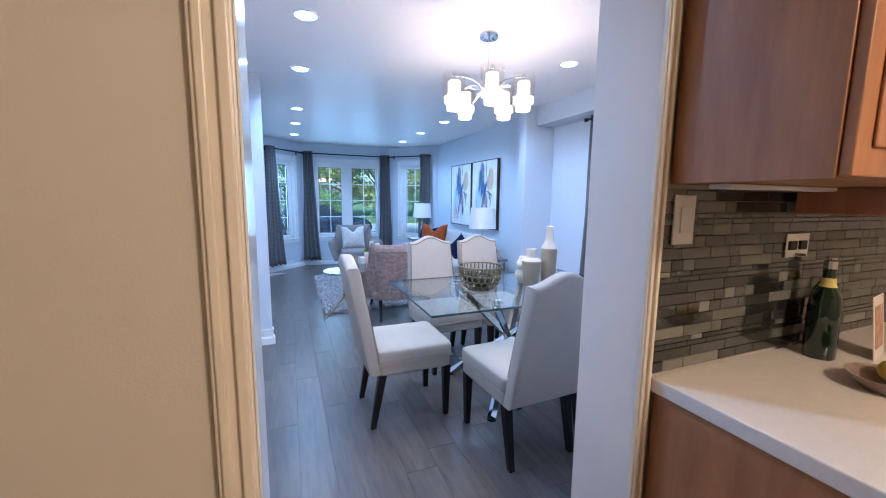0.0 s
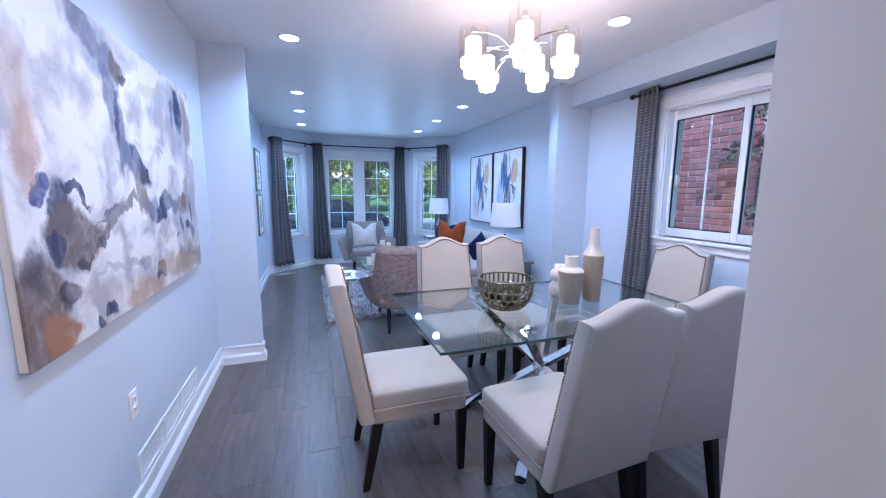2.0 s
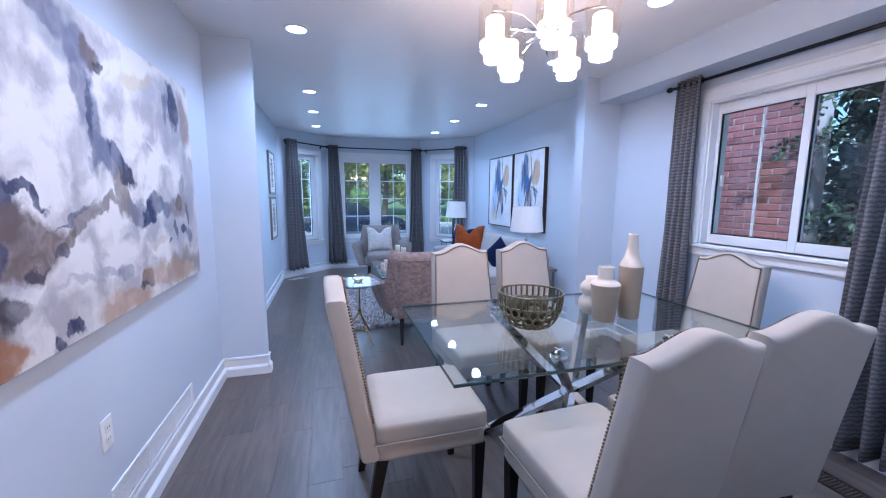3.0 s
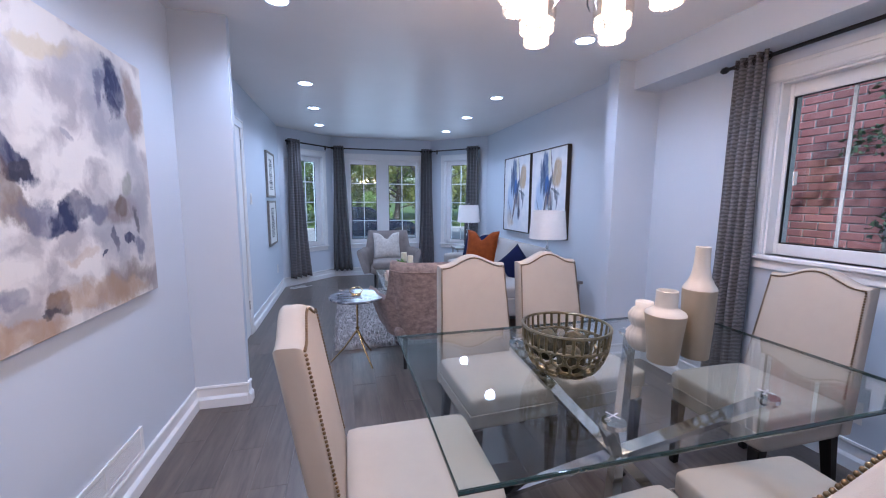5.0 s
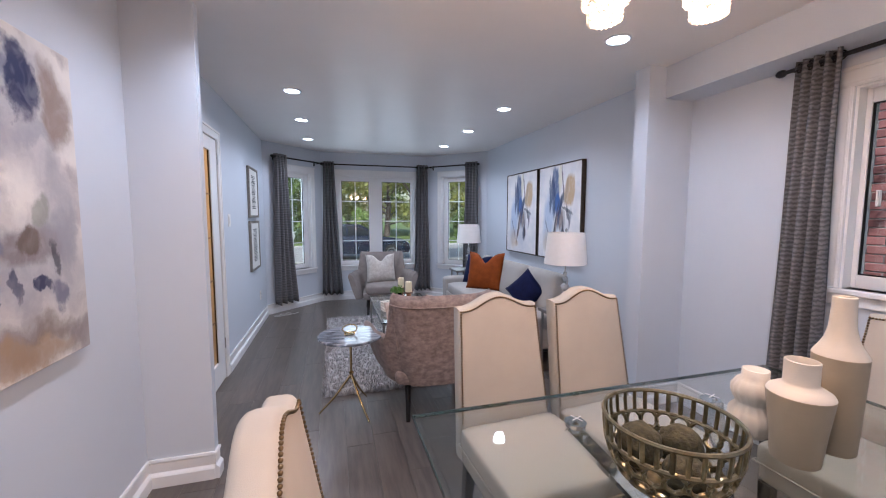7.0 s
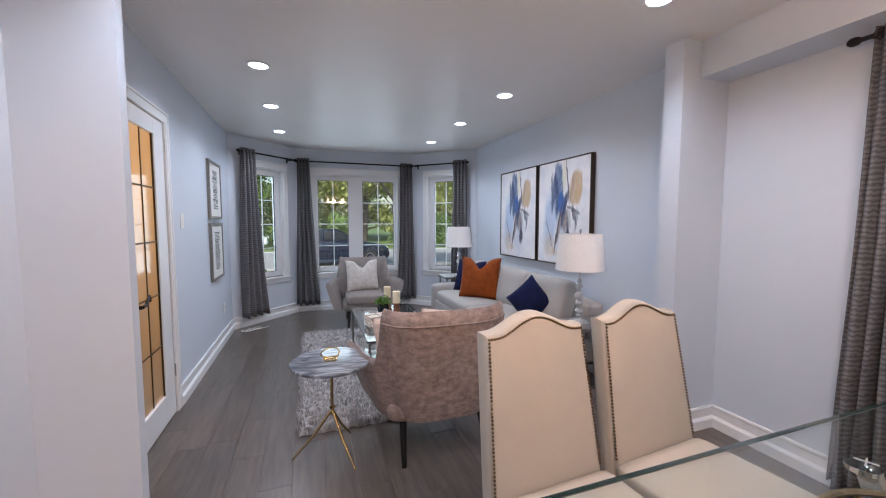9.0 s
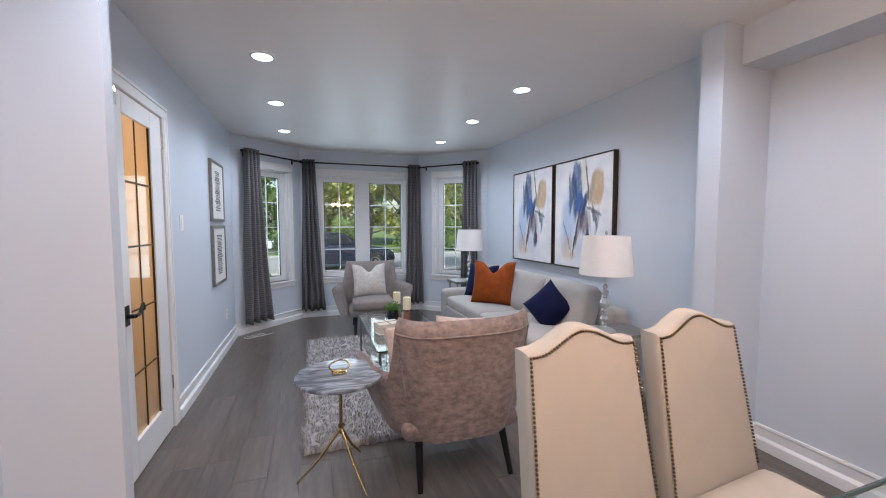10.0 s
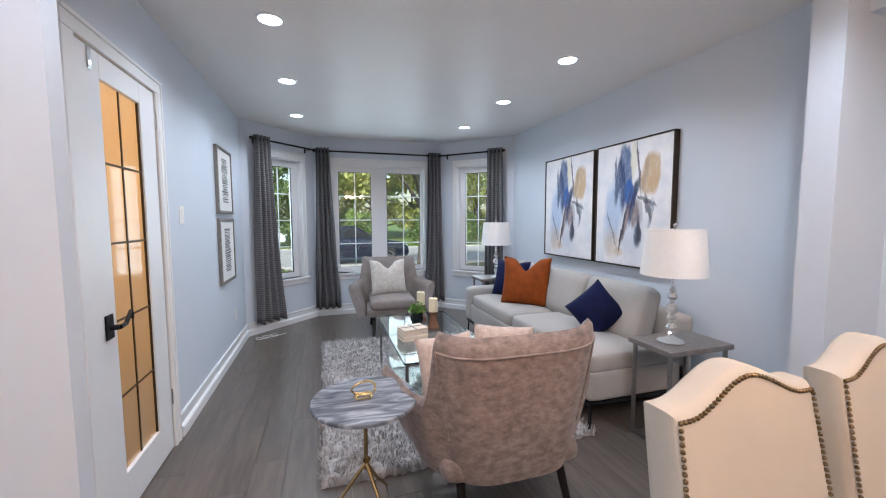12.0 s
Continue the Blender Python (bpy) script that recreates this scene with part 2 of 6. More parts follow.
def paint_mat(name, base, base2, blobs, warp=0.16, wscale=3.0, rough=0.5, flow=(1, 1, 1), ramp=(0.41, 0.54), vein=None):
    """Abstract painting: soft washes (x, z, half-width, half-height, lean in degrees, colour, strength, softness) on a toned ground."""
    m = mat(name, base, rough)
    nt, p = m.node_tree, m.node_tree.nodes["Principled BSDF"]
    L = nt.links.new
    tc, n = nt.nodes.new("ShaderNodeTexCoord"), nt.nodes.new("ShaderNodeTexNoise")
    n.inputs["Scale"].default_value, n.inputs["Detail"].default_value, n.inputs["Roughness"].default_value = wscale, 8, 0.62
    fm = nt.nodes.new("ShaderNodeMapping")
    fm.inputs["Scale"].default_value = flow
    L(tc.outputs["Object"], fm.inputs[0])
    L(fm.outputs[0], n.inputs["Vector"])
    grain, gr = nt.nodes.new("ShaderNodeTexNoise"), nt.nodes.new("ShaderNodeMapRange")
    grain.inputs["Scale"].default_value, grain.inputs["Detail"].default_value, grain.inputs["Distortion"].default_value = wscale * 4, 6, 1.2
    L(fm.outputs[0], grain.inputs["Vector"])
    L(grain.outputs["Fac"], gr.inputs[0])
    gr.inputs["From Min"].default_value, gr.inputs["From Max"].default_value = 0.34, 0.58
    gr.inputs["To Min"].default_value, gr.inputs["To Max"].default_value = 0.78, 1.0
    off = nt.nodes.new("ShaderNodeVectorMath")
    off.operation, off.inputs[1].default_value = "SUBTRACT", (0.5, 0.5, 0.5)
    L(n.outputs["Color"], off.inputs[0])
    w = nt.nodes.new("ShaderNodeVectorMath")
    w.operation, w.inputs[1].default_value = "MULTIPLY_ADD", (warp * 2, 0, warp * 2)
    L(off.outputs[0], w.inputs[0])
    L(tc.outputs["Object"], w.inputs[2])
    g = nt.nodes.new("ShaderNodeTexNoise")
    g.inputs["Scale"].default_value, g.inputs["Detail"].default_value = wscale * 1.3, 8
    L(w.outputs[0], g.inputs["Vector"])
    r = nt.nodes.new("ShaderNodeValToRGB")
    r.color_ramp.elements[0].position, r.color_ramp.elements[1].position = ramp
    r.color_ramp.elements[0].color, r.color_ramp.elements[1].color = (*base2, 1), (*base, 1)
    L(g.outputs["Fac"], r.inputs[0])
    col = r.outputs[0]
    for x, z, rx, rz, lean, c, strength, soft in blobs:
        mp, le, mr, mx = nt.nodes.new("ShaderNodeMapping"), nt.nodes.new("ShaderNodeVectorMath"), nt.nodes.new("ShaderNodeMapRange"), nt.nodes.new("ShaderNodeMix")
        mp.vector_type = "TEXTURE"
        mp.inputs["Location"].default_value = (x, 0, z)
        mp.inputs["Rotation"].default_value = (0, radians(lean), 0)
        mp.inputs["Scale"].default_value = (rx, 1, rz)
        flat = nt.nodes.new("ShaderNodeVectorMath")
        flat.operation, flat.inputs[1].default_value = "MULTIPLY", (1, 0, 1)
        le.operation = "LENGTH"
        mr.inputs["From Min"].default_value, mr.inputs["From Max"].default_value = 1 + soft * 0.45, 1 - soft * 0.45
        mr.inputs["To Min"].default_value, mr.inputs["To Max"].default_value = 0, strength
        mx.data_type = "RGBA"
        mx.inputs[7].default_value = (*c, 1)
        L(w.outputs[0], mp.inputs[0])
        L(mp.outputs[0], flat.inputs[0])
        L(flat.outputs[0], le.inputs[0])
        L(le.outputs["Value"], mr.inputs[0])
        tex = nt.nodes.new("ShaderNodeMath")
        tex.operation = "MULTIPLY"
        L(mr.outputs[0], tex.inputs[0])
        L(gr.outputs[0], tex.inputs[1])
        L(tex.outputs[0], mx.inputs[0])
        L(col, mx.inputs[6])
        col = mx.outputs[2]
    if vein:
        vn, vd, va, vr, vm, vk, vx = (nt.nodes.new("ShaderNode" + q) for q in ("TexNoise", "Math", "Math", "MapRange", "MapRange", "Math", "Mix"))
        vn.inputs["Scale"].default_value, vn.inputs["Detail"].default_value, vn.inputs["Distortion"].default_value = wscale * 1.1, 5, 0.8
        L(w.outputs[0], vn.inputs["Vector"])
        vd.operation, vd.inputs[1].default_value = "SUBTRACT", 0.5
        va.operation, vk.operation, vx.data_type = "ABSOLUTE", "MULTIPLY", "RGBA"
        L(vn.outputs["Fac"], vd.inputs[0])
        L(vd.outputs[0], va.inputs[0])
        L(va.outputs[0], vr.inputs[0])
        vr.inputs["From Min"].default_value, vr.inputs["From Max"].default_value, vr.inputs["To Min"].default_value, vr.inputs["To Max"].default_value = 0.004, 0.022, 0.9, 0
        L(n.outputs["Fac"], vm.inputs[0])
        vm.inputs["From Min"].default_value, vm.inputs["From Max"].default_value = 0.48, 0.60
        L(vr.outputs[0], vk.inputs[0])
        L(vm.outputs[0], vk.inputs[1])
        vx.inputs[7].default_value = (*vein, 1)
        L(vk.outputs[0], vx.inputs[0])
        L(col, vx.inputs[6])
        col = vx.outputs[2]
    L(col, p.inputs["Base Color"])
    n2, b2 = nt.nodes.new("ShaderNodeTexNoise"), nt.nodes.new("ShaderNodeBump")
    n2.inputs["Scale"].default_value, n2.inputs["Detail"].default_value = 35, 6
    b2.inputs["Strength"].default_value, b2.inputs["Distance"].default_value = 0.25, 0.004
    L(tc.outputs["Object"], n2.inputs["Vector"])
    L(n2.outputs["Fac"], b2.inputs["Height"])
    L(b2.outputs[0], p.inputs["Normal"])
    return m


# ---- mesh kit ----
def link(name, bm, material, parent=None, label="", smooth=False, at=None):
    me = bpy.data.meshes.new(name)
    bm.normal_update()
    bm.to_mesh(me)
    bm.free()
    if material:
        for mm in (material if isinstance(material, (list, tuple)) else [material]):
            me.materials.append(mm)
    if smooth:
        me.shade_smooth()
        if smooth != "all":
            me.set_sharp_from_angle(angle=radians(40))
    ob = new(name, me)
    if parent:
        ob.parent = parent
    if at is not None:
        ob.matrix_basis = at
    if label:
        ob["label"] = label
    return ob


def part(name, bm, material, parent, label="", smooth=True, at=None):
    return link(name, bm, material, parent, label, smooth, at)


def thing(name, label, category, group="", at=None):
    ob = new(name)
    ob.empty_display_size = 0.1
    if at is not None:
        ob.matrix_basis = at
    return tagged(ob, label, category, group)


def structure(name, bm, material, label="", smooth=False, at=None, parent=None):
    return tagged(link(name, bm, material, parent, label, smooth, at), kind="structure")


def box(x0, x1, y0, y1, z0, z1, bevel=0.0, bm=None, segs=2):
    b = bmesh.new()
    bmesh.ops.create_cube(b, size=1.0)
    for v in b.verts:
        v.co = Vector(((x0 + x1) / 2 + v.co.x * (x1 - x0), (y0 + y1) / 2 + v.co.y * (y1 - y0), (z0 + z1) / 2 + v.co.z * (z1 - z0)))
    if bevel:
        bmesh.ops.bevel(b, geom=b.edges[:], offset=bevel, segments=segs, affect="EDGES", profile=0.5)
    return join(bm, b)


def join(bm, b, m=None):
    """Adds b to bm (if there is one), moved by m."""
    if m is not None:
        b.transform(m)
    if bm is None:
        return b
    base = [bm.verts.new(v.co) for v in b.verts]
    b.verts.index_update()
    for f in b.faces:
        nf = bm.faces.new([base[v.index] for v in f.verts])
        nf.material_index = f.material_index
    b.free()
    return bm


def soft_box(sx, sy, sz, r, puff=0.0, cuts=7, bm=None, m=None):
    """A cushion-like block centred on the origin: rounded edges of radius r, its broad faces puffed."""
    b = bmesh.new()
    bmesh.ops.create_cube(b, size=2.0)
    bmesh.ops.subdivide_edges(b, edges=b.edges[:], cuts=cuts, use_grid_fill=True)
    for v in b.verts:
        p = Vector((math.copysign(abs(v.co.x) ** 0.75, v.co.x), math.copysign(abs(v.co.y) ** 0.75, v.co.y), math.copysign(abs(v.co.z) ** 0.75, v.co.z)))
        full = Vector((p.x * sx / 2, p.y * sy / 2, p.z * sz / 2))
        inner = Vector((max(-sx / 2 + r, min(sx / 2 - r, full.x)), max(-sy / 2 + r, min(sy / 2 - r, full.y)), max(-sz / 2 + r, min(sz / 2 - r, full.z))))
        d = full - inner
        q = inner + d.normalized() * r if d.length > 1e-6 else full
        if abs(p.z) > 0.4:
            q.z += math.copysign(puff * (1 - p.x ** 2) * (1 - p.y ** 2), p.z)
        v.co = q
    return join(bm, b, m)


def lathe(profile, segs=28, bm=None, m=None):
    """A turned body from (radius, height) pairs round z."""
    b = bmesh.new()
    rings = []
    for r, z in profile:
        if r < 1e-5:
            rings.append([b.verts.new((0, 0, z))])
        else:
            rings.append([b.verts.new((r * math.cos(2 * math.pi * k / segs), r * math.sin(2 * math.pi * k / segs), z)) for k in range(segs)])
    for a, c in zip(rings, rings[1:]):
        for k in range(segs):
            j = (k + 1) % segs
            if len(a) == 1 and len(c) > 1:
                b.faces.new((a[0], c[j], c[k]))
            elif len(c) == 1 and len(a) > 1:
                b.faces.new((a[k], a[j], c[0]))
            elif len(a) > 1:
                b.faces.new((a[k], a[j], c[j], c[k]))
    bmesh.ops.recalc_face_normals(b, faces=b.faces[:])
    return join(bm, b, m)


def tube(points, r, segs=8, bm=None, r2=None, closed=False, flat=1.0):
    """A round bar along points; r2: radius at its end."""
    b = bmesh.new()
    pts = [Vector(p) for p in points]
    n, rings = len(pts), []
    for i, p in enumerate(pts):
        if closed:
            d = pts[(i + 1) % n] - pts[i - 1]
        else:
            d = pts[min(i + 1, n - 1)] - pts[max(i - 1, 0)]
        d.normalize()
        side = d.cross(Vector((0, 0, 1)))
        if side.length < 1e-3:
            side = Vector((1, 0, 0))
        side.normalize()
        up = side.cross(d)
        rr = r if r2 is None else r + (r2 - r) * i / max(1, n - 1)
        rings.append([b.verts.new(p + (side * math.cos(2 * math.pi * k / segs) + up * math.sin(2 * math.pi * k / segs) * flat) * rr) for k in range(segs)])
    pairs = list(zip(rings, rings[1:])) + ([(rings[-1], rings[0])] if closed else [])
    for a, c in pairs:
        for k in range(segs):
            b.faces.new((a[k], a[(k + 1) % segs], c[(k + 1) % segs], c[k]))
    if not closed:
        b.faces.new(rings[0][::-1])
        b.faces.new(rings[-1])
    bmesh.ops.recalc_face_normals(b, faces=b.faces[:])
    return join(bm, b)


def extrude_outline(points, y0, y1, bevel=0.0, segs=3):
    """A plate in the x-z plane from its outline, between y0 and y1."""
    b = bmesh.new()
    vs = [b.verts.new((x, y0, z)) for x, z in points]
    f = b.faces.new(vs)
    got = bmesh.ops.extrude_face_region(b, geom=[f])
    for v in got["geom"]:
        if isinstance(v, bmesh.types.BMVert):
            v.co.y = y1
    bmesh.ops.recalc_face_normals(b, faces=b.faces[:])
    if bevel:
        rim = [e for e in b.edges if len(e.link_faces) == 2 and any(len(g.verts) > 6 for g in e.link_faces)]
        bmesh.ops.bevel(b, geom=rim, offset=bevel, segments=segs, affect="EDGES", profile=0.5)
    return b


def pillow(w, h, t, chop=0.0, n=14):
    """A stuffed square in the x-z plane standing on z=0, with pinched corners; chop: depth of the dent in its top."""
    b = bmesh.new()
    grid = {}
    for s in (-1, 1):
        for i in range(n + 1):
            for j in range(n + 1):
                u, v = 2 * i / n - 1, 2 * j / n - 1
                edge = i in (0, n) or j in (0, n)
                if edge and s == 1:
                    grid[s, i, j] = grid[-1, i, j]
                    continue
                pinch = 1 - 0.07 * (1 - v * v)
                pin2 = 1 - 0.07 * (1 - u * u)
                x = u * w / 2 * pinch
                z = h / 2 + v * h / 2 * pin2
                if v > 0:
                    z -= chop * v ** 2 * math.exp(-(u / 0.33) ** 2)
                th = t / 2 * ((1 - abs(u) ** 2.6) * (1 - abs(v) ** 2.6)) ** 0.5
                if v > 0:
                    th *= 1 - 0.35 * (chop > 0) * v * math.exp(-(u / 0.3) ** 2)
                grid[s, i, j] = b.verts.new((x, s * th, z))
        for i in range(n):
            for j in range(n):
                q = [grid[s, i, j], grid[s, i + 1, j], grid[s, i + 1, j + 1], grid[s, i, j + 1]]
                b.faces.new(q if s == -1 else q[::-1])
    return b


# ---- structure ----
def wall(name, p0, p1, t, h, openings=(), material=None, z0=0.0, label=""):
    """A wall whose face runs p0 to p1 and whose thickness lies to the left of that line; openings are (a, b, z0, z1) along it."""
    d = Vector((p1[0] - p0[0], p1[1] - p0[1], 0))
    length, ang = d.length, math.degrees(math.atan2(d.y, d.x))
    b, at = None, 0.0
    for a, c, lo, hi in sorted(openings):
        b = box(at, a, 0, t, z0, h, bm=b)
        if lo > z0:
            b = box(a, c, 0, t, z0, lo, bm=b)
        if hi < h:
            b = box(a, c, 0, t, hi, h, bm=b)
        at = c
    b = box(at, length, 0, t, z0, h, bm=b)
    return structure(name, b, material or M_WALL, label, at=pose(p0[0], p0[1], 0, 0, 0, ang))


def baseboard(p0, p1, parent=None):
    """Tall stepped skirting along p0 to p1, standing to the right of that line."""
    d = Vector((p1[0] - p0[0], p1[1] - p0[1], 0))
    prof = [(0, 0), (0, 0.145), (-0.011, 0.145), (-0.014, 0.134), (-0.008, 0.122), (-0.007, 0.075), (-0.016, 0.066), (-0.022, 0.058), (-0.023, 0.0)]
    b = bmesh.new()
    rings = [[b.verts.new((x, y, z)) for y, z in prof] for x in (0, d.length)]
    for k in range(len(prof)):
        j = (k + 1) % len(prof)
        b.faces.new((rings[0][k], rings[0][j], rings[1][j], rings[1][k]))
    b.faces.new(rings[0][::-1])
    b.faces.new(rings[1])
    bmesh.ops.recalc_face_normals(b, faces=b.faces[:])
    return structure("baseboard", b, M_TRIM, at=pose(p0[0], p0[1], 0, 0, 0, math.degrees(math.atan2(d.y, d.x))))


LX, RX, DLX, DRX = 0.30, 3.62, 0.28, 3.73   # living and dining side walls
KY0, KY1 = 3.37, 3.52                       # kitchen wall
BAY = [(0.30, 10.11), (1.05, 10.86), (2.81, 10.86), (3.62, 10.05)]
T = 0.18
DY0, DY1 = 7.18, 7.90                       # the glazed door
# side walls
wall("wall_west_dining", (DLX, KY1), (DLX, 6.49), T, H)
wall("wall_west_wing", (0.59, 6.49), (0.59, 6.55), 0.49, H)
wall("wall_west_living", (LX, 6.55), (LX, 10.11), T, H, [(DY0 - 6.55, DY1 - 6.55, 0, 2.03)])
wall("wall_bay_west", BAY[0], BAY[1], T, H, [(0.30, 0.84, 0.58, 2.07)])
wall("wall_bay_centre", (1.05, 10.86), (2.81, 10.86), T, H, [(0.255, 1.535, 0.58, 2.07)])
wall("wall_bay_east", BAY[2], BAY[3], T, H, [(1.1455 - 0.84, 1.1455 - 0.30, 0.58, 2.07)])
wall("wall_east_living", (RX, 10.05), (RX, 6.63), T, H)
structure("wall_east_pier", box(3.343, 3.62 + T, 6.50, 6.63, 0, H), M_WALL)
wall("wall_east_dining", (DRX, 6.50), (DRX, KY1), T, H, [(6.50 - 5.59, 6.50 - 4.46, 1.035, 2.045)])
structure("bulkhead", box(3.485, DRX, KY1 + 0.006, 6.50, 2.225, H), M_WALL)
b = box(-2.2, 0.707, KY0, KY1, 0, 2.6)
structure("wall_kitchen_west", b, [M_KWALL])
structure("wall_kitchen_east", box(1.62, 4.2, KY0, KY1, 0, 2.6), M_KWALL)
structure("wall_kitchen_header", box(0.707, 1.62, KY0, KY1, 2.1, 2.6), M_KWALL)
# dining side skin of the kitchen wall and the jambs
structure("jamb_west", box(0.707, 0.711, KY0 - 0.004, KY1 + 0.004, 0, 2.1), M_JAMB)
b = bmesh.new()
b.faces.new([b.verts.new((x, y, 0)) for x, y in ((1.565, KY1 + 0.004), (1.616, KY0 - 0.004), (1.6195, KY0 - 0.004), (1.6195, KY1 + 0.004))])
for v in bmesh.ops.extrude_face_region(b, geom=b.faces[:])["geom"]:
    if isinstance(v, bmesh.types.BMVert):
        v.co.z = 2.1
bmesh.ops.recalc_face_normals(b, faces=b.faces[:])
structure("jamb_east", b, M_JAMB)
structure("wall_skin_east", box(1.62, DRX, KY1, KY1 + 0.006, 0, H), M_WALL)
structure("wall_skin_west", box(DLX, 0.707, KY1, KY1 + 0.006, 0, H), M_WALL)


def casing_v(name, x0, x1, y0, y1, z0, z1, m):
    b = box(x0, x1, y0, y1, z0, z1, 0.003)
    w = (x1 - x0)
    b = box(x0 + w * 0.12, x0 + w * 0.36, y0 - 0.006, y0 + 0.002, z0, z1, 0.003, bm=b)
    b = box(x0 + w * 0.62, x0 + w * 0.92, y0 - 0.009, y0 + 0.002, z0, z1, 0.003, bm=b)
    return structure(name, b, m)


casing_v("trim", 0.645, 0.706, KY0 - 0.016, KY0, 0, 2.16, M_KTRIM)
casing_v("trim", 1.616, 1.652, KY0 - 0.016, KY0, 0, 2.16, M_KTRIM)
structure("trim", box(0.645, 1.652, KY0 - 0.016, KY0, 2.161, 2.22, 0.003), M_KTRIM)

# ceiling and floor
b = bmesh.new()
b.faces.new([b.verts.new((x, y, H)) for x, y in ((-0.2, KY1), (3.95, KY1), (3.95, 10.3), (2.9, 11.05), (0.95, 11.05), (-0.2, 10.3))])
got = bmesh.ops.extrude_face_region(b, geom=b.faces[:])
for v in got["geom"]:
    if isinstance(v, bmesh.types.BMVert):
        v.co.z += 0.12
bmesh.ops.recalc_face_normals(b, faces=b.faces[:])
structure("ceiling", b, M_CEIL)
b = bmesh.new()
b.faces.new([b.verts.new((x, y, -0.012)) for x, y in ((-2.2, -0.6), (4.2, -0.6), (4.2, 10.3), (2.9, 11.05), (0.95, 11.05), (-2.2, 10.3))])
got = bmesh.ops.extrude_face_region(b, geom=b.faces[:])
for v in got["geom"]:
    if isinstance(v, bmesh.types.BMVert):
        v.co.z -= 0.12
bmesh.ops.recalc_face_normals(b, faces=b.faces[:])
floor = structure("floor", b, M_GAP)
# kitchen shell
structure("ceiling_kitchen", box(-2.2, 4.2, -0.6, KY0, 2.6, 2.7), M_KWALL)
structure("wall_kitchen_back", box(-2.2, 4.2, -0.7, -0.6, 0, 2.6), M_KWALL)
structure("wall_kitchen_side_west", box(-2.3, -2.2, -0.6, KY1, 0, 2.6), M_KWALL)
structure("wall_kitchen_side_east", box(4.2, 4.3, -0.6, KY1, 0, 2.6), M_KWALL)
# hall behind the glazed door
structure("wall_hall", box(-1.3, -1.2, 5.5, 10.3, 0, H), M_KWALL)
structure("wall_hall_south", box(-1.2, DLX - T, 5.4, 5.5, 0, H), M_KWALL)
structure("wall_hall_north", box(-1.2, LX - T, 10.3, 10.4, 0, H), M_KWALL)
structure("ceiling_hall", box(-2.0, -0.2, 5.4, 10.4, H, H + 0.1), M_KWALL)
BB = [((DLX, KY1 + 0.01), (DLX, 6.49)), ((DLX, 6.49), (0.59, 6.49)), ((0.59, 6.472), (0.59, 6.55)), ((LX, DY1 + 0.10), (LX, 10.11)),
      (BAY[0], BAY[1]), (BAY[1], BAY[2]), (BAY[2], BAY[3]), ((RX, 10.05), (RX, 6.63)), ((3.343, 6.63), (3.343, 6.482)), ((3.343, 6.50), (DRX, 6.50)), ((DRX, 6.50), (DRX, KY1 + 0.01))]
for p0, p1 in BB:
    baseboard(p0, p1)

# ---- ceiling lights ----
def pot_light(x, y):
    t = thing("ceiling_light", "round white recessed LED ceiling light, switched on", "ceiling light", "recessed ceiling lights", pose(x, y, H))
    part("frame", lathe([(0.060, -0.001), (0.062, -0.008), (0.074, -0.007), (0.078, -0.001)], 28), M_TRIM, t)
    part("diffuser", lathe([(0.0, -0.006), (0.045, -0.006), (0.060, -0.004)], 28), M_GLOW, t, "glowing white lens")
    return t


first = pot_light(*POTS[0])
for px, py in POTS[1:]:
    copy_thing(first, pose(px, py, H))


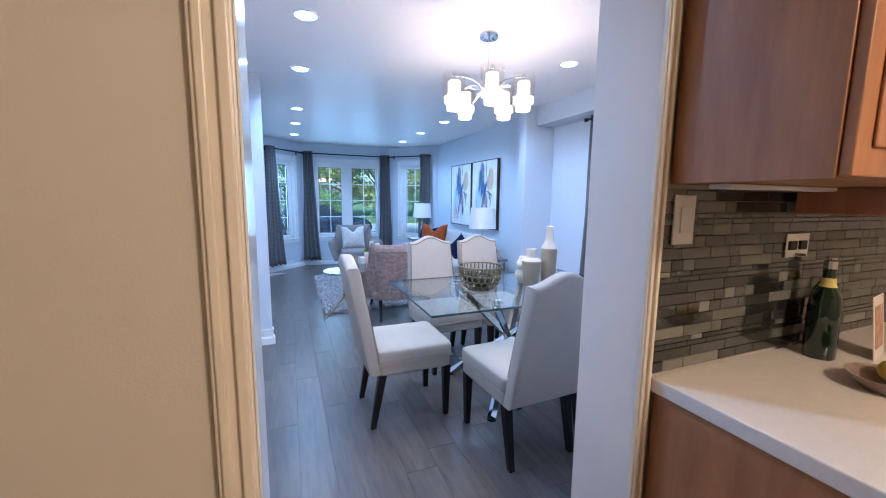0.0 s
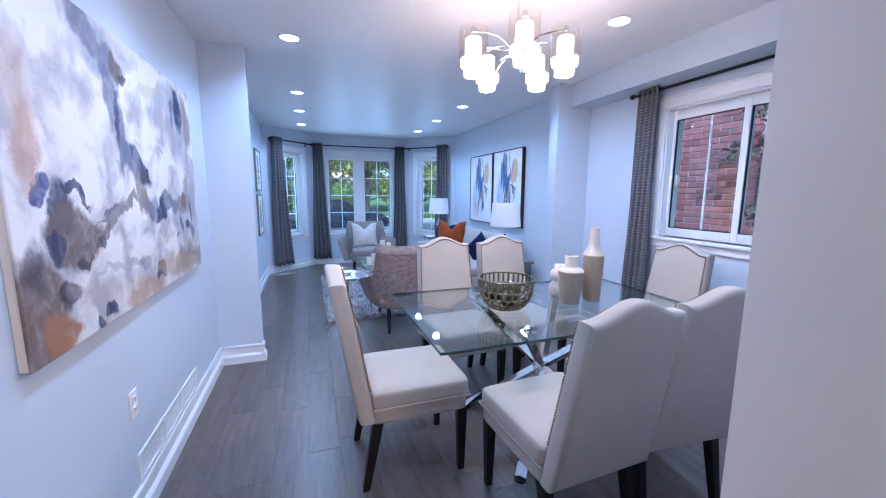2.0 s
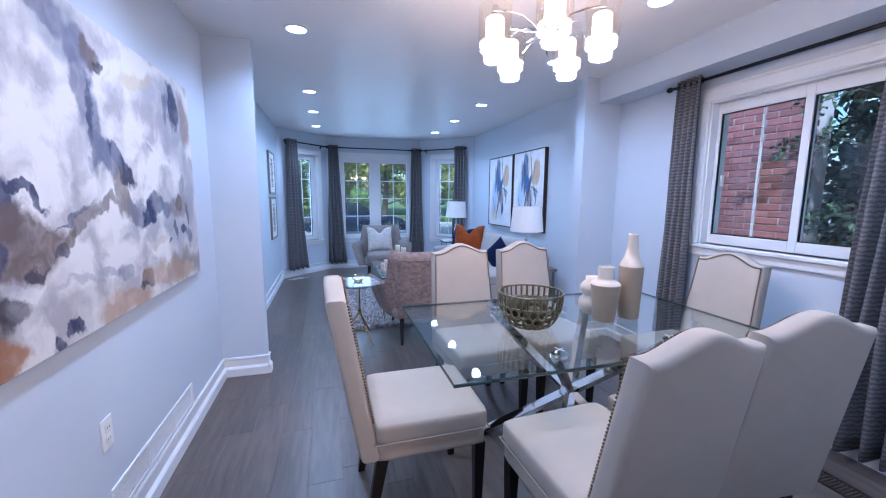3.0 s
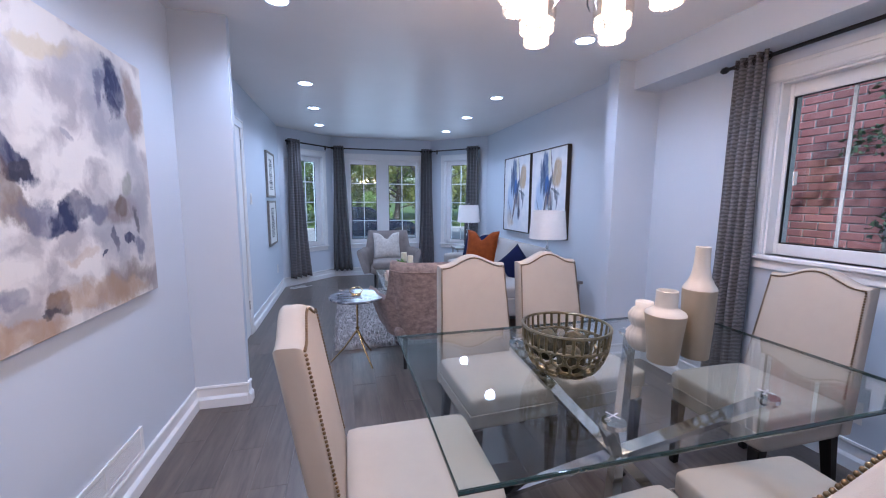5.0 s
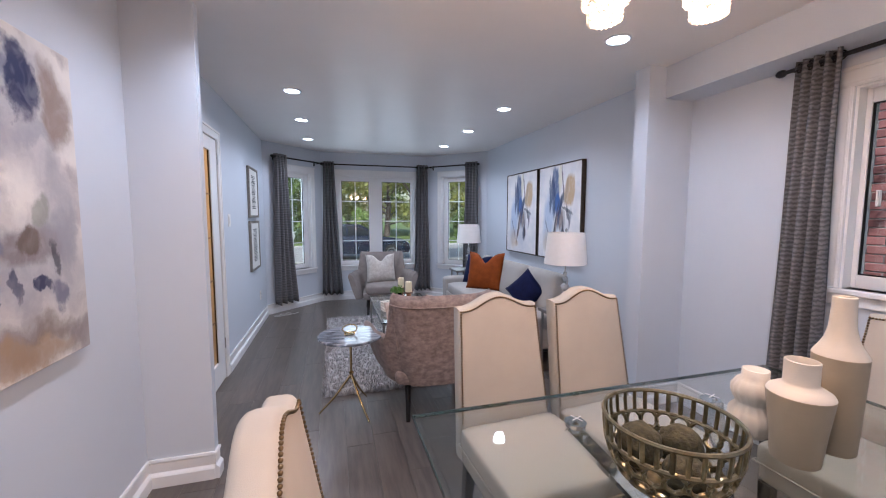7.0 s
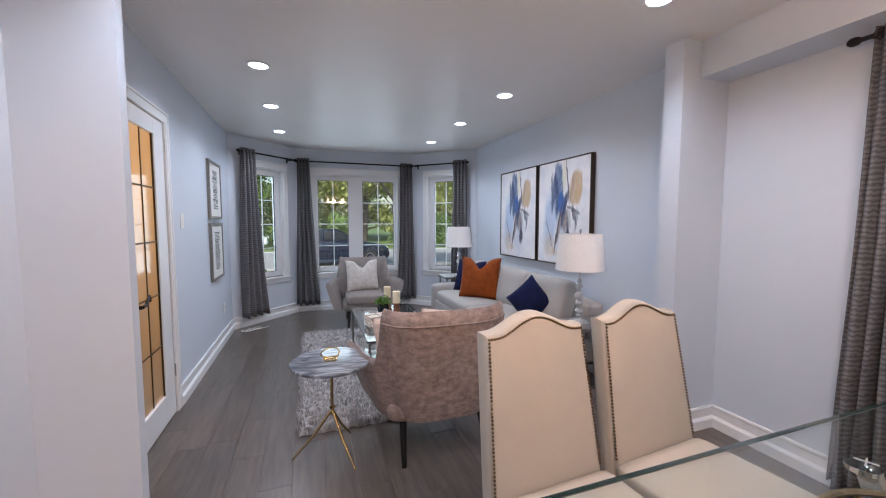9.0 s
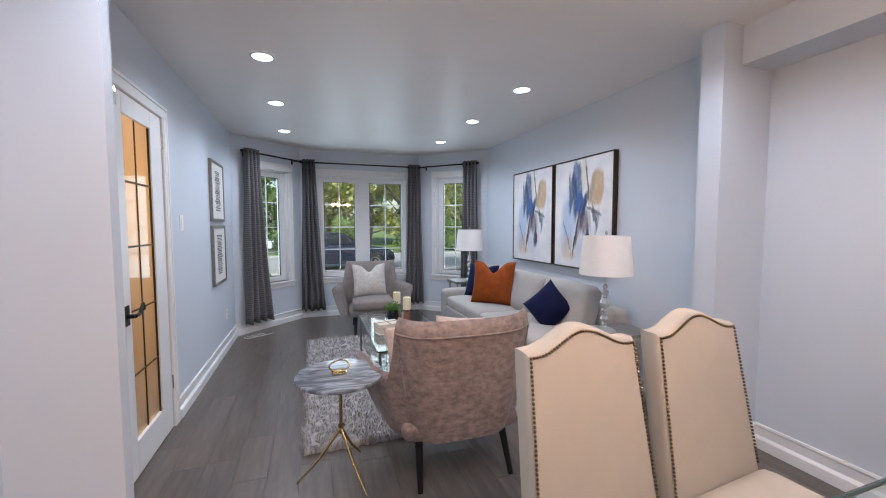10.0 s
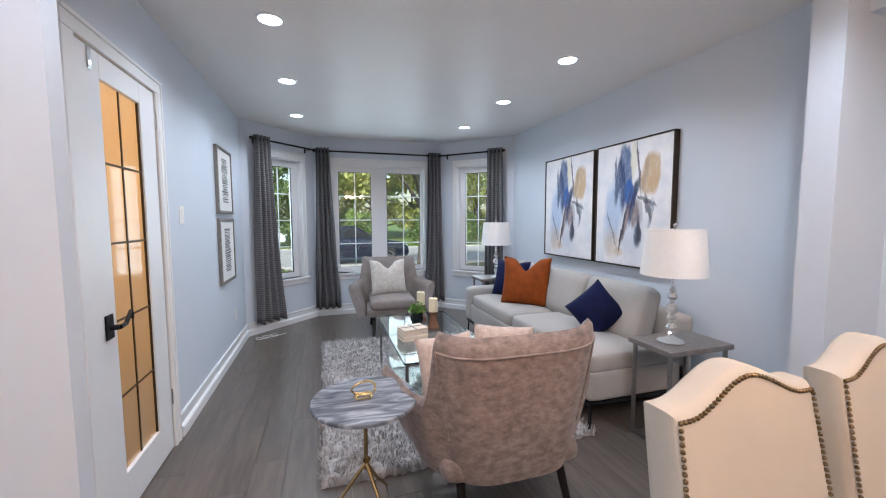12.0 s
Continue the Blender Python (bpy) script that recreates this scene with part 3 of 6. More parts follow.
# ---- windows ----
def window(name, at, x0, x1, z0, z1, sashes, depth=0.16, grille=True, case=0.075, label="", apron=True):
    """A window in a wall whose inner face is local y = 0 (outside +y). sashes: (x0, x1) of each."""
    w = tagged(thing(name, label or "white casement window with a white colonial grille", "window", "", at), kind="structure")
    b = None
    for xa, xb, za, zb in ((x0 - case, x0, z0, z1), (x1, x1 + case, z0, z1), (x0 - case, x1 + case, z1, z1 + case * 1.25)):
        b = box(xa, xb, -0.016, 0.002, za, zb, 0.004, bm=b)
        vertical = zb - za > xb - xa
        if vertical:
            e = xa + 0.008 if xa < x0 else xb - 0.020
            b = box(e, e + 0.012, -0.022, -0.012, za, zb, 0.003, bm=b)
            e = xb - 0.018 if xa < x0 else xa + 0.006
            b = box(e, e + 0.012, -0.020, -0.012, za, zb, 0.003, bm=b)
        else:
            b = box(xa, xb, -0.024, -0.012, zb - 0.022, zb - 0.006, 0.003, bm=b)
            b = box(xa, xb, -0.020, -0.012, za + 0.006, za + 0.018, 0.003, bm=b)
    part("casing", b, M_TRIM, w, smooth=False)
    part("window_sill", box(x0 - case - 0.01, x1 + case + 0.01, -0.035, depth - 0.06, z0 - 0.028, z0, 0.006), M_TRIM, w, smooth=False)
    if apron:
        part("apron", box(x0 - case, x1 + case, -0.016, 0.0, z0 - 0.085, z0 - 0.029, 0.004), M_TRIM, w, smooth=False)
    b = box(x0, x0 + 0.012, 0.003, depth, z0, z1)
    b = box(x1 - 0.012, x1, 0.003, depth, z0, z1, bm=b)
    b = box(x0 + 0.012, x1 - 0.012, 0.003, depth, z1 - 0.012, z1, bm=b)
    part("reveal", b, M_TRIM, w, smooth=False)
    y0, y1 = depth - 0.10, depth - 0.05
    fr = None
    spans = [x0 + 0.012] + [v for s in sashes for v in s] + [x1 - 0.012]
    for k in range(0, len(spans), 2):
        fr = box(spans[k], spans[k + 1], y0, y1, z0 + 0.001, z1 - 0.012, 0.004, bm=fr)
    for sa, sb in sashes:
        fr = box(sa, sb, y0, y1, z0 + 0.001, z0 + 0.07, 0.004, bm=fr)
        fr = box(sa, sb, y0, y1, z1 - 0.085, z1 - 0.0121, 0.004, bm=fr)
    part("window_frame", fr, M_TRIM, w, smooth=False)
    for sa, sb in sashes:
        za, zb = z0 + 0.07, z1 - 0.085
        pane = part("pane", box(sa, sb, y0 + 0.022, y0 + 0.026, za, zb), M_GLASS, w, "clear glass pane", smooth=False)
        pane.visible_shadow = False
        seal = box(sa, sa + 0.006, y0 + 0.008, y0 + 0.021, za, zb)
        seal = box(sb - 0.006, sb, y0 + 0.008, y0 + 0.021, za, zb, bm=seal)
        seal = box(sa, sb, y0 + 0.008, y0 + 0.021, za, za + 0.006, bm=seal)
        seal = box(sa, sb, y0 + 0.008, y0 + 0.021, zb - 0.006, zb, bm=seal)
        part("seal", seal, M_BLACK, w, "thin dark rubber seal", smooth=False)
        if grille:
            g = box((sa + sb) / 2 - 0.007, (sa + sb) / 2 + 0.007, y0 + 0.028, y0 + 0.034, za, zb)
            for k in range(1, 4):
                z = za + (zb - za) * k / 4
                g = box(sa, sb, y0 + 0.034, y0 + 0.040, z - 0.007, z + 0.007, bm=g)
            part("grille", g, M_TRIM, w, smooth=False)
    return w


def wall_pose(p0, p1):
    return pose(p0[0], p0[1], 0, 0, 0, math.degrees(math.atan2(p1[1] - p0[1], p1[0] - p0[0])))


w = window("window_1", wall_pose(BAY[1], BAY[2]), 0.255, 1.535, 0.58, 2.07, [(0.32, 0.77), (0.99, 1.485)], label="white double casement window with white grilles in the bay")
for cx in (0.50, 1.30):
    part("crank_handle", box(cx, cx + 0.09, 0.02, 0.05, 0.58, 0.595, 0.004), M_PLASTIC, w, smooth=False)
w = window("window_2", wall_pose(BAY[0], BAY[1]), 0.30, 0.84, 0.58, 2.07, [(0.37, 0.745)], label="narrow white casement window with a white grille")
w = window("window_3", wall_pose(BAY[2], BAY[3]), 0.3055, 0.8455, 0.58, 2.07, [(0.40, 0.785)], label="narrow white casement window with a white grille")
w = window("window_4", wall_pose((DRX, 6.50), (DRX, 3.5)), 0.91, 2.04, 1.035, 2.045, [(0.945, 1.452), (1.498, 2.005)], grille=False, case=0.08, label="white sliding window with a wide white casing")
part("grille", box(1.205, 1.222, 0.088, 0.094, 1.105, 1.96), M_TRIM, w, smooth=False)
part("latch", box(1.0, 1.012, 0.035, 0.06, 1.45, 1.53, 0.003), M_PLASTIC, w, smooth=False)


# ---- curtains ----
def curtain(at, w_top, w_bot, z_top, z_bot, folds, shift=0.0, seed=0, amp=0.03):
    """A hanging panel in the local x-z plane, gathered into folds."""
    rnd = random.Random(seed)
    ph = [rnd.uniform(0, 6.28) for _ in range(4)]
    c = thing("curtain", "dark grey textured grommet curtain panel hanging on a black rod", "curtain", "window curtains", at)
    b = bmesh.new()
    nx, nz = folds * 10, 26
    rows = []
    for j in range(nz + 1):
        v = j / nz
        z = z_top + (z_bot - z_top) * v
        w = w_top + (w_bot - w_top) * v ** 1.3
        row = []
        for i in range(nx + 1):
            u = i / nx
            a = amp * (0.85 + 0.5 * v) * (1 + 0.3 * math.sin(3 * u + ph[0] + 2 * v))
            y = a * math.sin(2 * math.pi * folds * u + 0.5 * math.sin(4 * v + ph[1])) + 0.012 * v * math.sin(9 * u + 5 * v + ph[2])
            x = (u - 0.5) * w + shift * v + 0.008 * v * math.sin(7 * v + 11 * u + ph[3])
            row.append(b.verts.new((x, y, z + (0.012 * math.sin(folds * 2 * math.pi * u) if j == nz else 0))))
        rows.append(row)
    for r0, r1 in zip(rows, rows[1:]):
        for i in range(nx):
            b.faces.new((r0[i], r0[i + 1], r1[i + 1], r1[i]))
    ob = part("cloth", b, M_CURTAIN, c, smooth="all")
    sol = ob.modifiers.new("thick", "SOLIDIFY")
    sol.thickness = 0.003
    g = None
    for k in range(folds * 2):
        u = (k + 0.5) / (folds * 2)
        x = (u - 0.5) * w_top
        g = tube([(x + 0.022 * math.cos(a), 0.0, z_top - 0.045 + 0.022 * math.sin(a)) for a in [2 * math.pi * q / 12 for q in range(12)]], 0.004, 5, bm=g, closed=True)
    part("grommets", g, M_BLACK, c, "black metal grommet rings")
    return c


def rod(p0, p1, z, wall_off=0.09, cat="curtain rod"):
    d = Vector((p1[0] - p0[0], p1[1] - p0[1], 0))
    L = d.length
    r = thing("curtain_rod", "thin matte black curtain rod with round finials on wall brackets", "curtain rod", "curtain rods", pose(p0[0], p0[1], z, 0, 0, math.degrees(math.atan2(d.y, d.x))))
    part("bar", tube([(0, 0, 0), (L, 0, 0)], 0.011, 10), M_BLACK, r)
    for x in (0, L):
        s = -1 if x == 0 else 1
        part("finial", lathe([(0.0, 0.03), (0.012, 0.027), (0.02, 0.015), (0.021, 0.0), (0.018, -0.012), (0.01, -0.02), (0.009, -0.03)], 14, m=pose(x + s * 0.02, 0, 0, 0, 90 * s, 0)), M_BLACK, r)
    for x in (0.05, L - 0.05):
        b = tube([(x, 0, -0.012), (x, wall_off - 0.008, -0.012)], 0.005, 6)
        b = box(x - 0.012, x + 0.012, wall_off - 0.009, wall_off - 0.001, -0.045, 0.03, 0.002, bm=b)
        b = box(x - 0.006, x + 0.006, -0.014, 0.012, -0.018, -0.009, bm=b)
        part("bracket", b, M_BLACK, r)
    return r


O = 0.09
rod((0.30 + 0.15, 10.11 + 0.02), (1.05 + 0.0, 10.86 - 0.135), 2.235)
rod((1.09, 10.77), (2.77, 10.77), 2.235)
rod((2.81 - 0.0, 10.86 - 0.135), (3.62 - 0.17, 10.05 + 0.04), 2.235)
rod((3.64, 5.85), (3.64, 4.25), 2.19, wall_off=0.085)
c45 = math.sqrt(0.5)
curtain(pose(0.52, 10.20, 0, 0, 0, 45), 0.20, 0.40, 2.275, 0.13, 4, shift=0.05, seed=1)
curtain(pose(1.17, 10.77, 0), 0.17, 0.34, 2.275, 0.12, 4, shift=0.03, seed=2)
curtain(pose(2.71, 10.77, 0), 0.19, 0.30, 2.275, 0.12, 4, shift=0.0, seed=3)
curtain(pose(3.38, 10.16, 0, 0, 0, -45), 0.22, 0.28, 2.275, 0.12, 4, shift=0.0, seed=4)
curtain(pose(3.64, 5.70, 0, 0, 0, -90), 0.20, 0.27, 2.235, 0.06, 4, shift=-0.03, seed=5)
curtain(pose(3.63, 4.47, 0, 0, 0, -90), 0.30, 0.42, 2.235, 0.08, 5, shift=-0.04, seed=6, amp=0.034)


# ---- dining chair ----
def chair_outline(hw, z0, zs, zc, n=9):
    """Camel-back outline, counter-clockwise from the lower left."""
    pts = [(-hw, z0), (hw, z0), (hw * 0.99, zs)]
    for k in range(1, n * 2):
        u = 1 - k / n
        bump = 0.5 * (1 + math.cos(math.pi * min(1, abs(u) / 0.86)))
        pts.append((hw * 0.99 * u, zs + (zc - zs) * bump ** 0.9))
    pts.append((-hw * 0.99, zs))
    return pts


def dining_chair():
    c = thing("dining_chair", "cream linen camel-back dining chair with nailhead trim and dark wooden legs", "dining chair", "chairs round the dining table")
    part("seat", soft_box(0.47, 0.47, 0.10, 0.028, 0.012, m=pose(0, 0.02, 0.445)), M_CREAM, c, smooth="all")
    b = soft_box(0.455, 0.455, 0.085, 0.018, 0, m=pose(0, 0.015, 0.372))
    part("apron", b, M_CREAM, c, smooth="all")
    t = tube([(sx * 0.237, sy * 0.237 + 0.02, 0.412) for sx, sy in ((-1, -1), (1, -1), (1, 1), (-1, 1))], 0.004, 5, closed=True)
    part("piping", t, M_CREAM, c)
    lean = lambda z: -0.195 - max(0, z - 0.36) * 0.18
    b = extrude_outline(chair_outline(0.232, 0.345, 0.985, 1.04), -0.078, 0.0, 0.022)
    bmesh.ops.bisect_plane(b, geom=b.verts[:] + b.edges[:] + b.faces[:], plane_co=(0, 0, 0.7), plane_no=(0, 0, 1))
    for v in b.verts:
        taper = 1 - 0.12 * max(0, (v.co.z - 0.4)) / 0.6
        v.co.x *= taper
        v.co.y += lean(v.co.z)
    part("backrest", b, M_CREAM, c, smooth=True)
    nails = None
    inner = chair_outline(0.219, 0.50, 0.972, 1.026)[1:]
    pts = [Vector((x, 0, z)) for x, z in inner] + [Vector((-0.219, 0, 0.50))]
    nail = bmesh.new()
    bmesh.ops.create_icosphere(nail, subdivisions=1, radius=0.0052)
    carry = 0.0
    nails = bmesh.new()
    for a, d in zip(pts, pts[1:]):
        seg = (d - a).length
        s = carry
        while s < seg:
            p = a + (d - a) * (s / seg)
            x = p.x * (1 - 0.12 * max(0, (p.z - 0.4)) / 0.6)
            join(nails, nail.copy(), pose(x, lean(p.z) + 0.001, p.z))
            s += 0.0118
        carry = s - seg
    part("nailhead_trim", nails, M_NAIL, c, "row of antique brass nailheads", smooth="all")
    for sx in (-1, 1):
        for sy in (-1, 1):
            b = bmesh.new()
            bmesh.ops.create_cube(b, size=1)
            for v in b.verts:
                top = v.co.z > 0
                hw = 0.024 if top else 0.016
                v.co = Vector((sx * 0.195 + math.copysign(hw, v.co.x), (0.225 if sy > 0 else -0.185) + math.copysign(hw, v.co.y) + (0 if top else (-0.06 if sy < 0 else 0.0)), 0.335 if top else 0.0))
            bmesh.ops.bevel(b, geom=b.edges[:], offset=0.003, segments=1, affect="EDGES")
            part("leg", b, M_BLACKWOOD, c, "dark espresso tapered leg", smooth=False)
    return c


CHAIRS = [(1.96, 4.445, 3), (2.475, 4.475, -4), (1.443, 5.0, -90), (3.11, 5.12, 90), (1.976, 5.577, 183.5), (2.482, 5.609, 184.8)]
ch = dining_chair()
ch.matrix_basis = pose(CHAIRS[0][0], CHAIRS[0][1], 0, 0, 0, CHAIRS[0][2])
for x, y, a in CHAIRS[1:]:
    copy_thing(ch, pose(x, y, 0, 0, 0, a))


# ---- dining table ----
# pale metal for the highlights modelled on the fixing discs
M_GLINT = mat("disc_glint_metal", (0.70, 0.72, 0.74), 0.3, 0.8, var=0.05, scale=40)
TX0, TX1, TY0, TY1 = 1.457, 3.01, 4.507, 5.44
t = thing("dining_table", "rectangular clear glass dining table on crossed chrome legs", "dining table", "", pose((TX0 + TX1) / 2, (TY0 + TY1) / 2, 0))
hw, hd = (TX1 - TX0) / 2, (TY1 - TY0) / 2
part("tabletop", box(-hw, hw, -hd, hd, 0.748, 0.760), M_TABLEGLASS, t, "clear tempered glass top", smooth=False)
e = tube([(-hw, -hd, 0.754), (hw, -hd, 0.754), (hw, hd, 0.754), (-hw, hd, 0.754)], 0.0062, 6, closed=True)
part("glass_edge", e, M_EDGE, t, "dark green glass edge")
for sx, sy in ((-1, -1), (1, -1), (1, 1), (-1, 1)):
    b = tube([(sx * 0.30, sy * 0.31, 0.735), (-sx * 0.32, -sy * 0.34, 0.012)], 0.027, 4)
    part("leg", b, M_CHROME, t, "polished chrome square leg", smooth=False)
    part("fixing_disc", lathe([(0.0, 0.0), (0.034, 0.0), (0.034, 0.012), (0.0, 0.012)], 20, m=pose(sx * 0.28, sy * 0.31, 0.7355)), M_CHROME, t)
    # the disc's X-shaped highlight, modelled as two thin bars on the glass
    for turn in (20, 110):
        part("fixing_glint", box(-0.022, 0.022, -0.002, 0.002, 0, 0.0012 if turn == 20 else 0.0018), M_GLINT, t, "cross-shaped highlight of the fixing disc, laid on as metal", smooth=False, at=pose(sx * 0.28, sy * 0.305, 0.7604, 0, 0, turn))
    part("foot_pad", lathe([(0.0, 0.0), (0.03, 0.0), (0.03, 0.01), (0.0, 0.01)], 16, m=pose(-sx * 0.32, -sy * 0.34, 0.0)), M_BLACK, t)


# ---- chandelier ----
c = thing("chandelier", "five-arm chrome chandelier with clear glass shades and lit crystal drops", "chandelier", "", pose(2.03, 5.01, H + 0.025))

part("canopy", lathe([(0, -0.026), (0.066, -0.026), (0.066, -0.040), (0.058, -0.052), (0.012, -0.056), (0, -0.056)], 28), M_CHROME, c)
part("stem", tube([(0, 0, -0.03), (0, 0, -0.39)], 0.006, 8), M_CHROME, c)
part("hub", lathe([(0, -0.44), (0.014, -0.435), (0.022, -0.415), (0.016, -0.395), (0.026, -0.375), (0.014, -0.35), (0.007, -0.33)], 16), M_CHROME, c)
M_SHGLASS = glass_mat("clear_shade_glass", (1.0, 0.98, 0.95), low=0.05, high=0.3)
# the bulbs' light in the beads is given as emission
M_CRYSTAL = mat("glowing_crystal", (0.9, 0.85, 0.8), 0.08, emit=BULB_GLOW * 0.25, ecolor=(1.0, 0.74, 0.46))
for k in range(5):
    a = radians(-40 + 72 * k)
    ca, sa = math.cos(a), math.sin(a)
    P = lambda r, z, s=0.0: (r * ca - s * sa, r * sa + s * ca, z)
    arm = tube([P(0.015, -0.39), P(0.06, -0.345), P(0.11, -0.315), P(0.17, -0.305), P(0.215, -0.305), P(0.235, -0.30)], 0.0055, 8)
    arm = tube([P(0.015, -0.385), P(0.06, -0.40, 0.02), P(0.09, -0.43, 0.035), P(0.115, -0.445, 0.035)], 0.006, 8, bm=arm, r2=0.0025)
    arm = tube([P(0.02, -0.375), P(0.07, -0.375, -0.02), P(0.12, -0.362, -0.03), P(0.15, -0.365, -0.03)], 0.0055, 8, bm=arm, r2=0.002)
    part("arm", arm, M_CHROME, c)
    m = pose(*P(0.235, 0))
    sh = lathe([(0.071, -0.295), (0.072, -0.42), (0.070, -0.432), (0.050, -0.436), (0.048, -0.433), (0.067, -0.428), (0.069, -0.42), (0.068, -0.295), (0.071, -0.295)], 26, m=m)
    shade = part("shade", sh, M_SHGLASS, c, "clear glass cylinder shade")
    shade.visible_shadow = False
    part("socket", lathe([(0, -0.29), (0.013, -0.29), (0.015, -0.315), (0.0, -0.317)], 14, m=m), M_CHROME, c)
    # emissive core added for the glow of the bulb and its crystal layers
    part("inner_glow", lathe([(0.0, -0.335), (0.034, -0.337), (0.040, -0.345), (0.040, -0.425), (0.034, -0.432), (0, -0.434)], 20, m=m), M_INNER_GLOW, c, "glowing core standing for the bulb and lit crystal layers")
    bead = bmesh.new()
    bmesh.ops.create_icosphere(bead, subdivisions=1, radius=0.0068)
    drops = bmesh.new()
    for row, (rr, zz) in enumerate(((0.060, -0.44), (0.060, -0.455), (0.059, -0.47), (0.044, -0.485), (0.043, -0.50), (0.042, -0.515))):
        for j in range(20):
            aj = 2 * math.pi * (j + 0.5 * (row % 2)) / 20
            join(drops, bead.copy(), m @ pose(rr * math.cos(aj), rr * math.sin(aj), zz))
    part("crystal_tier", drops, M_CRYSTAL, c, "tiers of glowing crystal beads", smooth=False)


# ---- things on the dining table ----
TZ = 0.760
b = thing("bowl", "openwork antique gold metal bowl standing on the glass dining table", "bowl", "", pose(1.982, 4.962, TZ))
R, BH = 0.147, 0.165


def on_bowl(ang, t):
    """A point of the bowl's wall: t from the foot (0) to the rim (1)."""
    r = 0.062 + (R - 0.062) * math.sin(t * math.pi / 2) ** 0.75
    return (r * math.cos(ang), r * math.sin(ang), 0.006 + (BH - 0.006) * (1 - math.cos(t * math.pi / 2)) ** 0.85)


ring = lambda t, r, n=56, bm=None: tube([on_bowl(2 * math.pi * k / n, t) for k in range(n)], r, 6, bm=bm, closed=True)
part("rim", ring(1.0, 0.0052), M_DKGOLD, b)
lat = ring(0.74, 0.0052)
for k in range(32):
    a = 2 * math.pi * k / 32
    lat = tube([on_bowl(a, 0.74), on_bowl(a, 0.87), on_bowl(a, 1.0)], 0.0056, 6, bm=lat, flat=0.7)
rnd = random.Random(4)
for row, (t0, n, hh) in enumerate(((0.63, 22, 0.115), (0.44, 19, 0.12), (0.25, 15, 0.11), (0.09, 11, 0.09))):
    for k in range(n):
        a0 = 2 * math.pi * (k + 0.5 * (row % 2)) / n + rnd.uniform(-0.03, 0.03)
        wa = math.pi / n * 1.04
        lat = tube([on_bowl(a0 + wa * math.cos(q), max(0.0, t0 + hh * math.sin(q))) for q in [2 * math.pi * j / 12 for j in range(12)]], 0.0052, 5, bm=lat, closed=True)
part("lattice", lat, M_DKGOLD, b)
part("foot", lathe([(0.0, 0.0), (0.064, 0.0), (0.066, 0.005), (0.0, 0.007)], 28), M_DKGOLD, b)


def moss_ball(r, at, seed):
    bm = bmesh.new()
    bmesh.ops.create_icosphere(bm, subdivisions=4, radius=r)
    for v in bm.verts:
        v.co *= 1 + 0.10 * noise.noise(v.co * 45 + Vector((seed, 0, 0))) + 0.07 * noise.noise(v.co * 130)
    t = thing("moss_ball", "dry brown-green decorative moss ball resting in the openwork bowl", "decorative ball", "moss balls in the bowl", at)
    part("ball", bm, M_MOSS, t, smooth="all")


moss_ball(0.052, pose(1.935, 5.005, TZ + 0.082), 1)
moss_ball(0.050, pose(2.030, 4.975, TZ + 0.078), 2)
moss_ball(0.046, pose(1.965, 4.900, TZ + 0.066), 3)


def vase(name, label, at, prof, neck, material=M_CERAM):
    v = thing(name, label, "vase", "vases on the dining table", at)
    part("body", lathe(prof, 40), material, v)
    part("neck", lathe(neck, 40), M_CERAMW, v, "matte white ceramic neck")
    return v


vase("vase", "squat sand ceramic vase with short white neck on glass table", pose(2.384, 4.944, TZ),
     [(0, 0), (0.050, 0.0), (0.052, 0.003), (0.060, 0.09), (0.070, 0.178), (0.070, 0.182)],
     [(0.070, 0.182), (0.066, 0.190), (0.052, 0.199), (0.040, 0.206), (0.037, 0.212), (0.037, 0.268), (0.034, 0.270), (0.032, 0.266), (0.032, 0.215), (0.0, 0.214)])
vase("vase", "tall sand ceramic vase with tapering white neck on glass table", pose(2.537, 4.949, TZ),
     [(0, 0), (0.046, 0.0), (0.049, 0.004), (0.054, 0.13), (0.058, 0.262), (0.058, 0.266)],
     [(0.058, 0.266), (0.056, 0.272), (0.044, 0.292), (0.034, 0.315), (0.028, 0.345), (0.025, 0.40), (0.025, 0.425), (0.022, 0.427), (0.020, 0.424), (0.020, 0.34), (0, 0.339)])
v3 = thing("vase", "white ribbed double-gourd ceramic vase standing on the glass dining table", "vase", "vases on the dining table", pose(2.397, 5.062, TZ))
prof = [(0.0, 0.0), (0.034, 0.0), (0.052, 0.02), (0.062, 0.048), (0.058, 0.075), (0.042, 0.095), (0.046, 0.105), (0.056, 0.125), (0.056, 0.145), (0.044, 0.165), (0.033, 0.175), (0.033, 0.197), (0.030, 0.198), (0.029, 0.17), (0, 0.168)]
bm = lathe(prof, 72)
for v in bm.verts:
    if 0.004 < v.co.z < 0.168 and v.co.xy.length > 0.03:
        k = 1 + 0.055 * (abs(math.sin(9 * math.atan2(v.co.y, v.co.x) + v.co.z * 12)) - 0.5)
        v.co.x *= k
        v.co.y *= k
part("body", bm, M_CERAMW, v3, smooth="all")


